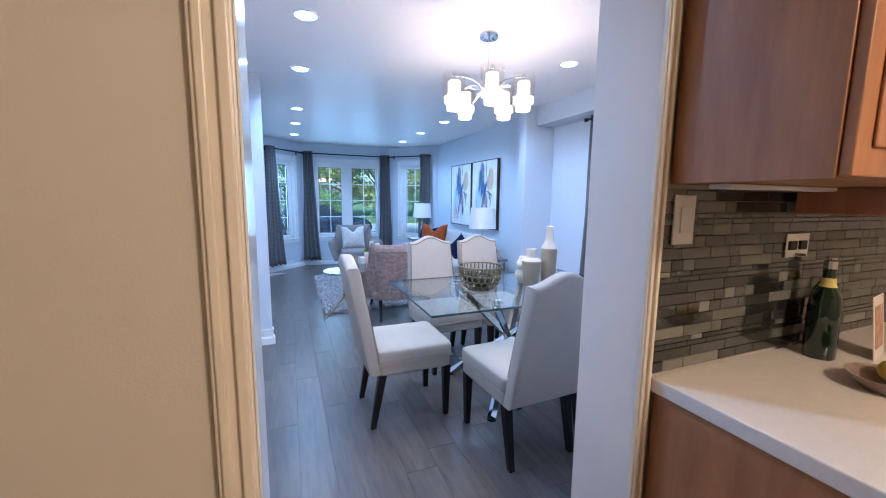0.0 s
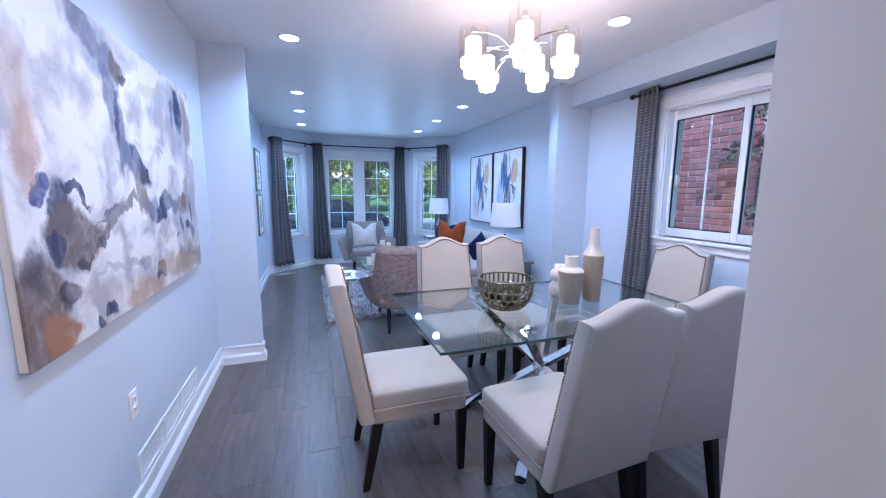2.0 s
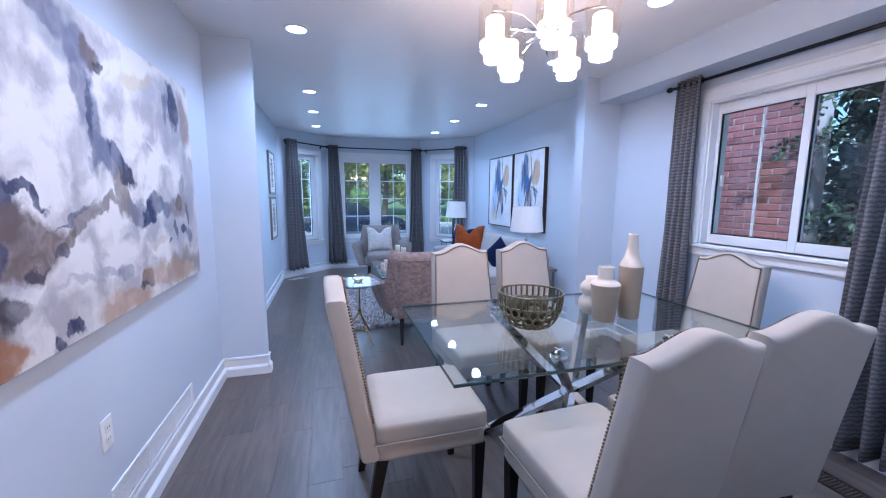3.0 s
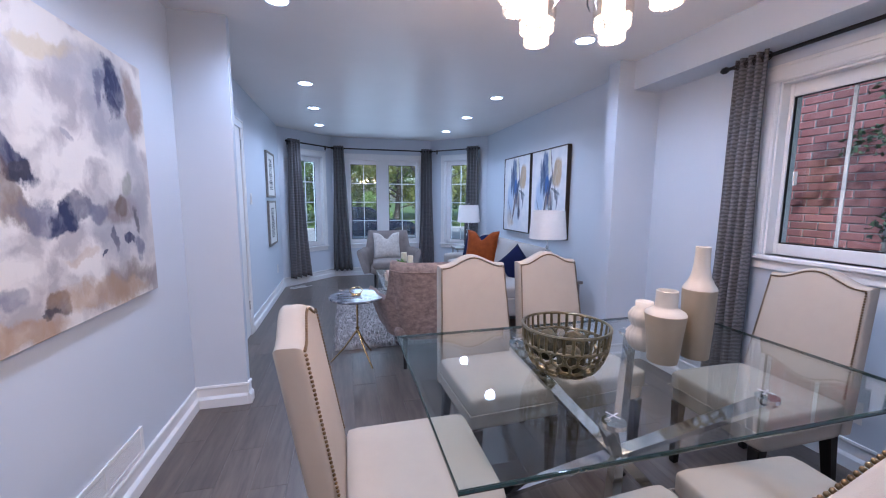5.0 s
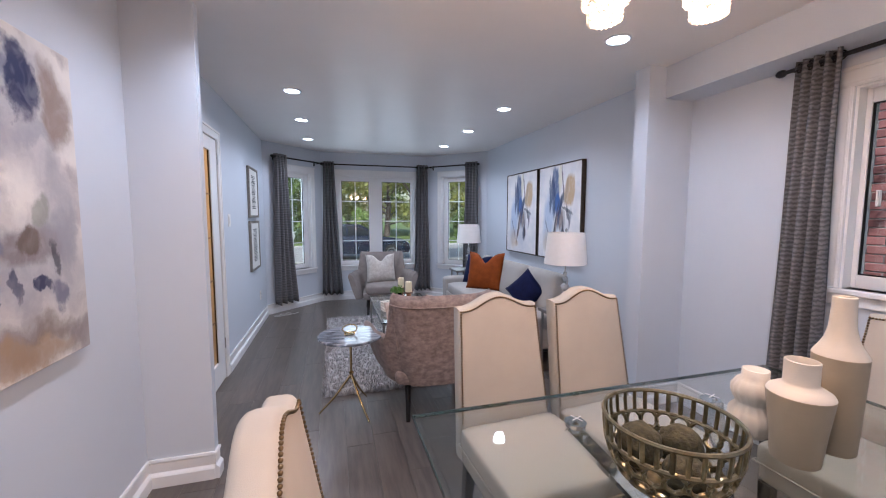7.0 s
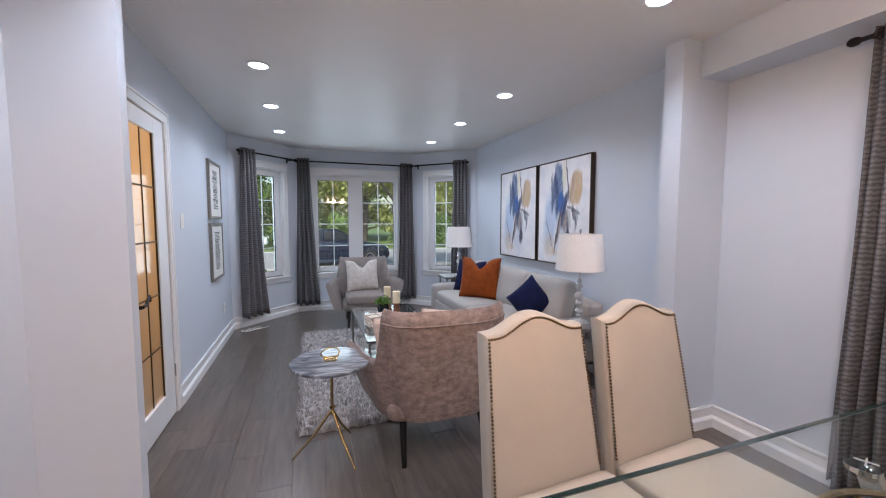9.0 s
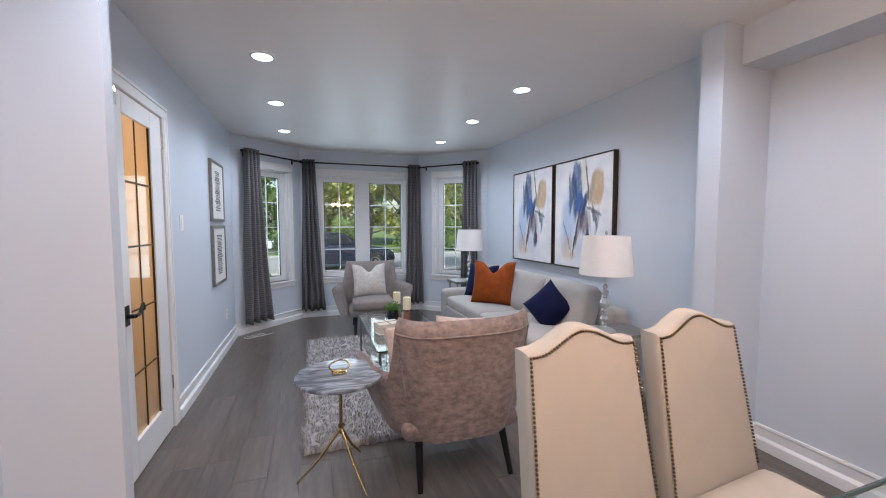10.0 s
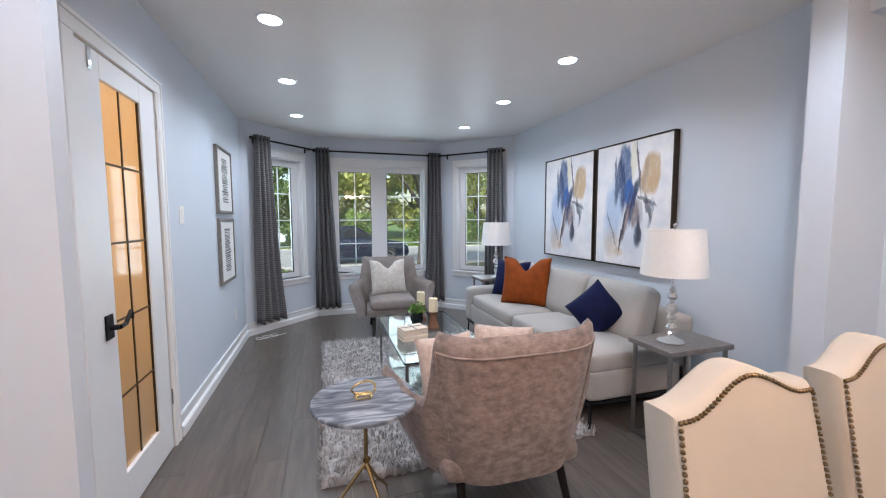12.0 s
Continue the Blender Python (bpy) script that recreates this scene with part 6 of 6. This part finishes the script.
t = thing("light_switch", "white rocker switch plate on the mosaic tiles", "light switch", "", pose(1.725, KY0 - 0.0145, 1.33))
part("cover_plate", box(-0.038, 0.038, -0.006, 0, -0.064, 0.064, 0.002), M_PLASTIC, t, smooth=False)
part("rocker", box(-0.017, 0.017, -0.0095, -0.0062, -0.034, 0.034, 0.001), M_PLASTIC, t, smooth=False)
t = thing("wall_outlet", "polished chrome double outlet on the mosaic tiles", "wall outlet", "", pose(2.25, KY0 - 0.0145, 1.245))
part("cover_plate", box(-0.06, 0.06, -0.005, 0, -0.038, 0.038, 0.002), M_CHROME, t, smooth=False)
for x in (-0.027, 0.027):
    part("socket", box(x - 0.018, x + 0.018, -0.008, -0.0052, -0.014, 0.014, 0.003), M_BLACK, t, smooth=False)
M_BOTTLE = mat("dark_green_bottle_glass", (0.003, 0.016, 0.005), 0.06, var=0.1, coat=0.6)
M_LABEL = mat("yellow_paper_label", (0.62, 0.50, 0.10), 0.6, var=0.2, scale=40)
for x, y in ((2.26, 3.27), (2.355, 3.31)):
    t = thing("bottle", "dark green glass bottle with a yellow neck label on the worktop", "bottle", "bottles on the worktop", pose(x, y, 0.912))
    part("body", lathe([(0, 0), (0.036, 0), (0.039, 0.004), (0.039, 0.16), (0.034, 0.19), (0.016, 0.225), (0.0135, 0.285), (0.0, 0.286)], 26), M_BOTTLE, t)
    part("cap", lathe([(0.0150, 0.272), (0.0155, 0.295), (0.013, 0.298), (0, 0.298)], 16), M_CHROME, t)
    part("label", lathe([(0.0215, 0.218), (0.0172, 0.228), (0.0165, 0.245)], 26), M_LABEL, t, "yellow foil neck label")
t = thing("greeting_card", "small upright printed card propped beside the green bottles", "card", "", pose(2.43, 3.20, 0.912, -6, 0, 10))
part("card", box(-0.06, 0.06, -0.001, 0.001, 0, 0.19), M_PAPER, t, smooth=False)
part("print", box(-0.045, 0.045, -0.002, -0.001, 0.03, 0.16), mat("brown_card_print", (0.30, 0.12, 0.06), 0.6, scale=30, color2=(0.5, 0.36, 0.25)), t, smooth=False)
t = thing("dish", "small dark patterned stone dish holding a lemon on the worktop", "dish", "", pose(2.16, 3.08, 0.912))
part("bowl", lathe([(0, 0.006), (0.05, 0.0), (0.06, 0.004), (0.085, 0.032), (0.088, 0.036), (0.080, 0.034), (0.055, 0.012), (0, 0.010)], 30), mat("patterned_stone", (0.16, 0.10, 0.07), 0.4, scale=30, color2=(0.4, 0.33, 0.27)), t)
t = thing("lemon", "ripe yellow lemon in the dark stone dish", "lemon", "", pose(2.18, 3.09, 0.955, 0, 90, 30))
part("fruit", lathe([(0, -0.042), (0.008, -0.036), (0.022, -0.022), (0.028, 0), (0.022, 0.022), (0.008, 0.036), (0, 0.042)], 22), mat("lemon_peel", (0.62, 0.46, 0.03), 0.45, var=0.1, scale=40, bump=0.3, bscale=200), t)

# ---- outdoors ----
GZ = -0.5
M_GRASS = mat("mown_lawn", (0.20, 0.28, 0.055), 0.9, scale=2.5, color2=(0.055, 0.09, 0.018), bump=0.6, bscale=60)
M_DRY = mat("dry_verge", (0.13, 0.115, 0.05), 0.9, scale=5, color2=(0.07, 0.07, 0.03), bump=0.6, bscale=60)
M_CONC = mat("pale_concrete", (0.36, 0.35, 0.33), 0.85, var=0.15, scale=3, bump=0.3, bscale=40)
M_ROAD = mat("grey_asphalt", (0.10, 0.10, 0.105), 0.85, var=0.2, scale=8, bump=0.4, bscale=80)
M_TREELEAF = mat("summer_foliage", (0.17, 0.25, 0.045), 0.6, scale=1.2, color2=(0.06, 0.10, 0.018), rand=0.25)
M_TREELEAF2 = mat("yellow_green_foliage", (0.34, 0.34, 0.075), 0.6, scale=1.0, color2=(0.13, 0.165, 0.03), rand=0.2)
M_BARK = mat("rough_bark", (0.11, 0.085, 0.065), 0.9, var=0.5, scale=10, bump=0.8, bscale=30)
ground = bmesh.new()
ground.faces.new([ground.verts.new((x, y, GZ)) for x, y in ((-400, -400), (400, -400), (400, 400), (-400, 400))])
structure("ground", ground, M_GRASS)
structure("foundation", box(-2.28, 4.28, -0.68, 10.2, GZ - 0.1, -0.135), M_CONC)
structure("foundation_bay", box(0.9, 2.96, 10.2, 11.0, GZ - 0.1, -0.135), M_CONC)
structure("verge", box(-60, 60, 15.8, 20.2, GZ - 0.1, GZ + 0.01), M_DRY)
structure("pavement", box(-60, 60, 14.2, 15.8, GZ - 0.1, GZ + 0.03), M_CONC)
structure("driveway", box(3.2, 6.6, 11.3, 14.2, GZ - 0.1, GZ + 0.025), M_CONC)
structure("road", box(-80, 80, 20.2, 29.0, GZ - 0.2, GZ + 0.015), M_CONC)
for y in (20.1, 29.0):
    structure("kerb", box(-80, 80, y, y + 0.15, GZ - 0.1, GZ + 0.11, 0.02), M_CONC)


def leaves(bm, rnd, centre, radii, n, size):
    for _ in range(n):
        v = Vector((rnd.gauss(0, 1), rnd.gauss(0, 1), rnd.gauss(0, 1))).normalized() * (rnd.random() ** 0.45)
        c = Vector((centre[0] + v.x * radii[0], centre[1] + v.y * radii[1], centre[2] + v.z * radii[2]))
        m = Euler((rnd.uniform(-1.2, 1.2), rnd.uniform(-1.2, 1.2), rnd.uniform(0, 6.3))).to_matrix()
        s = size * rnd.uniform(0.6, 1.3)
        q = [c + m @ (Vector(w) * s) for w in ((-0.5, 0, 0), (0, -0.32, 0.05), (0.5, 0, 0), (0, 0.32, 0.05))]
        bm.faces.new([bm.verts.new(p) for p in q])


def tree(label, at, h, trunk, spread, seed, material, n=5200, leaf=0.26, low=0.25):
    rnd = random.Random(seed)
    t = thing("tree", label, "tree", "", at)
    wood = tube([(0, 0, -0.1), (0.06 * h * 0.3, 0.03, h * 0.2), (0.10, -0.05, h * 0.42), (0.0, 0.0, h * 0.7)], trunk, 9, r2=trunk * 0.35)
    fol = bmesh.new()
    blobs = 15
    for k in range(blobs):
        a, f = 2 * math.pi * k / blobs * 2.4 + rnd.uniform(-0.4, 0.4), (k + 0.5) / blobs
        z = h * (low + (0.95 - low) * f)
        r = spread * math.sin(math.pi * (0.25 + 0.68 * f)) * rnd.uniform(0.45, 0.85)
        c = (r * math.cos(a), r * math.sin(a), z)
        wood = tube([(0.05, 0, z * 0.62), (c[0] * 0.5, c[1] * 0.5, z * 0.85), (c[0], c[1], z)], trunk * 0.32, 5, bm=wood, r2=trunk * 0.08)
        leaves(fol, rnd, c, (spread * rnd.uniform(0.3, 0.5), spread * rnd.uniform(0.3, 0.5), h * rnd.uniform(0.07, 0.14)), n // blobs, leaf)
    part("trunk", wood, M_BARK, t)
    part("crown", fol, material, t, "dense green leaves", smooth=False)
    return t


tree("broadleaf street tree with a leaning grey trunk", pose(4.15, 17.6, GZ), 6.5, 0.17, 2.9, 5, M_TREELEAF2, 6500, 0.17, 0.46)
a1 = tree("tall leafy green tree across the road", pose(-3, 36, GZ), 13, 0.3, 5.5, 11, M_TREELEAF, 6500, 0.42, 0.10)
a2 = tree("tall yellow-green tree across the road", pose(6, 40, GZ), 14, 0.3, 6.0, 12, M_TREELEAF2, 6500, 0.42, 0.10)
for x, y, a, m_ in ((14, 37, 60, 1), (24, 42, 140, 0), (-12, 41, 200, 1), (1.5, 48, 20, 0), (11, 50, 300, 0), (19, 54, 100, 1), (-20, 36, 50, 0), (33, 40, 10, 1), (-7, 52, 80, 0), (43, 46, 200, 0), (-31, 44, 10, 1)):
    copy_thing(a1 if m_ == 0 else a2, pose(x, y, GZ, 0, 0, a))


def shrub(label, at, r, h, seed, material=None, n=2600, leaf=0.07):
    rnd = random.Random(seed)
    t = thing("shrub", label, "shrub", "", at)
    fol, wood = bmesh.new(), None
    for k in range(9):
        a = k * 2.4
        c = (0.5 * r * math.cos(a) * rnd.random(), 0.5 * r * math.sin(a) * rnd.random(), h * (0.2 + 0.72 * k / 9))
        leaves(fol, rnd, c, (r * 0.6 * (1 - 0.5 * k / 9), r * 0.6 * (1 - 0.5 * k / 9), h * 0.22), n // 9, leaf)
        wood = tube([(0, 0, 0), (c[0] * 0.5, c[1] * 0.5, c[2] * 0.6), c], 0.02, 5, bm=wood, r2=0.006)
    part("stems", wood, M_BARK, t)
    part("foliage", fol, material or M_TREELEAF, t, "dense small leaves", smooth=False)
    return t


shrub("rounded green shrub growing in front of the bay", pose(-0.55, 13.2, GZ), 0.55, 1.25, 31, M_TREELEAF2)
shrub("small green shrub growing in front of the bay", pose(0.1, 13.6, GZ), 0.45, 0.8, 32)
sh = shrub("clipped green hedge bush across the road", pose(8, 31.5, GZ), 1.6, 2.4, 33, n=3600, leaf=0.2)
for x, y in ((11, 32), (3.5, 32.5), (-6, 33), (15, 31.8), (19, 33)):
    copy_thing(sh, pose(x, y, GZ, 0, 0, x * 40))


def car(label, at, paint):
    """A parked car along local x, nose to +x."""
    c = thing("car", label, "car", "parked cars", at)
    prof = [(-2.25, 0.35), (-2.28, 0.62), (-2.2, 0.95), (-1.95, 1.05), (1.0, 1.02), (1.95, 0.88), (2.22, 0.70), (2.28, 0.45), (2.2, 0.28), (-2.15, 0.25)]
    b = extrude_outline(prof, -0.88, 0.88, 0.07, 3)
    part("body", b, paint, c)
    cab_ = extrude_outline([(-1.85, 1.0), (-1.55, 1.46), (-0.9, 1.56), (0.1, 1.54), (0.95, 1.05), (1.0, 0.98)], -0.74, 0.74, 0.09, 3)
    part("cabin", cab_, paint, c)
    for sy in (-1, 1):
        for pts in ([(-1.60, 1.06), (-1.42, 1.40), (-0.85, 1.47), (-0.50, 1.47), (-0.48, 1.06)], [(-0.42, 1.06), (-0.42, 1.47), (0.08, 1.45), (0.72, 1.06)]):
            part("side_window", extrude_outline(pts, sy * 0.746 - 0.004, sy * 0.746 + 0.004), M_CARGLASS, c, "dark tinted glass", smooth=False)
        for x in (-1.4, 1.42):
            w = tagged(new("wheel"), "dark tyre on a silver rim")
            w.parent = c
            w.matrix_basis = pose(x, sy * 0.80, 0.33, 90, 0, 0)
            part("tyre", lathe([(0.20, -0.10), (0.31, -0.10), (0.33, -0.07), (0.33, 0.07), (0.31, 0.10), (0.20, 0.10)], 28), M_TYRE, w)
            part("rim", lathe([(0, -0.09), (0.05, -0.09), (0.12, -0.075), (0.20, -0.095), (0.205, 0.09), (0.12, 0.075), (0, 0.09)], 20), M_STEEL, w)
        part("headlight", soft_box(0.16, 0.34, 0.14, 0.04, 0, 3, m=pose(2.14, sy * 0.62, 0.70)), M_PLASTIC, c, "clear headlight")
    part("windscreen", box(-0.66, 0.66, -0.004, 0.004, 0, 0.55), M_CARGLASS, c, "dark glass", smooth=False, at=pose(1.03, 0, 1.06) @ Matrix.Rotation(radians(90), 4, "Z") @ Matrix.Rotation(radians(-58), 4, "X"))
    return c


M_CARGLASS = mat("tinted_car_glass", (0.02, 0.025, 0.03), 0.06, var=0.1, coat=0.5)
M_TYRE = mat("tyre_rubber", (0.02, 0.02, 0.02), 0.8, var=0.2, scale=40)
car("dark navy hatchback parked on the street", pose(2.25, 21.9, GZ + 0.015), mat("navy_car_paint", (0.012, 0.018, 0.04), 0.18, 0.3, var=0.05, coat=0.8))
car("white car parked at the far kerb", pose(-3.6, 33.5, GZ + 0.03), mat("white_car_paint", (0.7, 0.7, 0.7), 0.2, var=0.03, coat=0.8))

# side yard: neighbour's brick wall and a leaning evergreen
M_BRICK = mat("red_brick", (0.40, 0.165, 0.15), 0.85, scale=14, color2=(0.27, 0.11, 0.10), rand=0.28, bump=0.5, bscale=80)
M_MORTAR = mat("grey_mortar", (0.48, 0.45, 0.43), 0.9, var=0.15, scale=20, bump=0.4, bscale=90)
nw = structure("wall_neighbour", box(5.212, 5.4, 5.80, 14.0, GZ, 5.0), M_MORTAR)
M_DKLEAF = mat("dark_evergreen_foliage", (0.035, 0.065, 0.022), 0.6, scale=3, color2=(0.012, 0.025, 0.010))
shrub("tall dark evergreen beside the neighbouring brick wall", pose(5.45, 4.85, GZ), 0.85, 4.8, 41, M_DKLEAF, 16000, 0.10)
shrub("tall dark evergreen beside the neighbouring brick wall", pose(6.4, 3.4, GZ), 1.3, 5.6, 42, M_DKLEAF, 9000, 0.12)
shrub("tall dark evergreen beside the neighbouring brick wall", pose(7.6, 5.3, GZ), 1.6, 6.5, 44, M_DKLEAF, 9000, 0.16)
shrub("tall dark evergreen beside the neighbouring brick wall", pose(6.0, 5.65, GZ), 0.9, 5.0, 45, M_DKLEAF, 9000, 0.12)
shrub("broad green creeper at the foot of the brick wall", pose(4.95, 6.62, GZ), 0.30, 1.85, 43, M_TREELEAF, 1200, 0.11)
rnd = random.Random(77)
t = thing("tree_branch_spray", "thin leafy branches hanging before the brick wall", "branch", "", pose(4.95, 5.08, 1.0))
fol, wood = bmesh.new(), None
for z0_, z1_, reach in ((0.5, 0.85, 0.75), (0.3, 0.25, 0.55), (0.1, -0.1, 0.8), (0.9, 1.2, 0.6), (-0.1, -0.3, 0.5)):
    pts = [(0.2, -0.2, z0_), (0.1, 0.25 * reach, (z0_ + z1_) / 2 + 0.05), (0.03, 0.6 * reach, z1_), (0.0, reach, z1_ - 0.06)]
    wood = tube(pts, 0.012, 5, bm=wood, r2=0.003)
    for p in pts[1:]:
        leaves(fol, rnd, p, (0.09, 0.17, 0.13), 70, 0.05)
part("stems", wood, M_BARK, t)
part("foliage", fol, mat("muted_leaf", (0.075, 0.115, 0.05), 0.6, scale=3, color2=(0.03, 0.055, 0.025)), t, "small green leaves", smooth=False)

# ---- pieces of the floor, the backsplash and the brick wall ----
rnd = random.Random(5)
W = 0.165


def piece(name, me, parent, m, wm=None):
    o = new(name, me)
    o.parent = parent
    o.matrix_basis = m
    return o


def mesh_of(bm, material, name):
    me = bpy.data.meshes.new(name)
    bm.normal_update()
    bm.to_mesh(me)
    bm.free()
    me.materials.append(material)
    return me


LENGTHS = (0.45, 0.7, 0.95, 1.2, 1.5)
planks = {L: mesh_of(box(-W / 2 + 0.0004, W / 2 - 0.0004, 0.0006, L - 0.0006, -0.012, 0.0, 0.0008, segs=1), M_PLANK, "plank") for L in LENGTHS}
x = DLX + 0.005 + W / 2 - 2 * W
col_ = 0
while x < 3.95:
    y = KY1 - 0.3 - rnd.uniform(0, 0.6)
    top = 11.0
    if x < 1.05:
        top = 10.2 + max(0, x - 0.2)
    if x > 2.8:
        top = 10.9 - (x - 2.8)
    while y < top:
        L = rnd.choice(LENGTHS)
        if y + L > 2.9 and y < top:
            piece("plank", planks[L], floor, pose(x, y, 0))
        y += L
    x += W

# mosaic strips
M_TILE = [mat("smoke_glass_tile", (0.050, 0.049, 0.042), 0.10, var=0.3, scale=20, coat=0.6), mat("charcoal_tile", (0.022, 0.021, 0.019), 0.12, var=0.3, scale=20, coat=0.6),
          mat("sage_stone_tile", (0.12, 0.12, 0.09), 0.35, var=0.25, scale=20), mat("pale_taupe_tile", (0.20, 0.19, 0.15), 0.3, var=0.2, scale=20)]
TL = (0.045, 0.08, 0.115, 0.15)
tiles = {(L, h, k): mesh_of(box(-L / 2 + 0.0009, L / 2 - 0.0009, -0.005, 0.003, -h / 2 + 0.0009, h / 2 - 0.0009, 0.001, segs=1), M_TILE[k], "tile") for L in TL for h in (0.015, 0.031) for k in range(4)}
bs = bpy.data.objects["backsplash"]
far = bmesh.new()
z = 0.916
count = 0
while z < 1.40:
    h = rnd.choice((0.015, 0.015, 0.031, 0.031, 0.031))
    if z + h > 1.418:
        break
    x = 1.6555
    while x < 3.2:
        L = rnd.choice(TL)
        k = rnd.choice((0, 0, 0, 1, 1, 1, 1, 2, 2, 3))
        if x >= 1.65:
            if x < 2.75 and count < 300:
                piece("tile", tiles[L, h, k], bs, pose(x + L / 2, KY0 - 0.0085, z + h / 2))
                count += 1
            else:
                far = box(x + 0.0009, x + L - 0.0009, KY0 - 0.0135, KY0 - 0.006, z + 0.0009, z + h - 0.0009, bm=far)
        x += L
    z += h
tagged(part("tiles_beyond", far, M_TILE[0], bs, "dark glass mosaic strips", smooth=False), kind="stuff")

# bricks
bl, bh = 0.203, 0.0575
bricks = [mesh_of(box(-0.007, 0.02, -bl / 2 + r1, bl / 2 - r1, -bh / 2, bh / 2, 0.003, segs=1), M_BRICK, "brick") for r1 in (0.0, 0.0015, 0.003)]
rest = bmesh.new()
row = 0
z = GZ + 0.03
while z < 4.2:
    y = 5.80 + bl / 2 + (0.1065 if row % 2 else 0.0)
    if row % 2:
        rest = box(5.203, 5.23, 5.80, 5.80 + 0.0965, z - bh / 2, z + bh / 2, bm=rest)
    while y < 10.5:
        if 5.8 < y < 7.5 and 0.55 < z < 2.9:
            piece("brick", rnd.choice(bricks), nw, pose(5.212 + rnd.uniform(-0.002, 0.001), y, z + rnd.uniform(-0.001, 0.001)))
        else:
            rest = box(5.205, 5.23, y - bl / 2, y + bl / 2, z - bh / 2, z + bh / 2, bm=rest)
        y += 0.213
    z += 0.0675
    row += 1
tagged(part("bricks_beyond", rest, M_BRICK, nw, "red bricks in grey mortar", smooth=False), kind="stuff")

M_KTILE = mat("beige_floor_tile", (0.42, 0.36, 0.29), 0.35, var=0.15, scale=5, rand=0.06)
kt = mesh_of(box(-0.198, 0.198, -0.198, 0.198, -0.012, 0.0, 0.002, segs=1), M_KTILE, "floor_tile")
for i in range(15):
    for j in range(8):
        x, y = -1.95 + 0.4 * i, -0.38 + 0.4 * j
        if x < 4.1 and y < 2.9:
            piece("floor_tile", kt, floor, pose(x, y, 0))
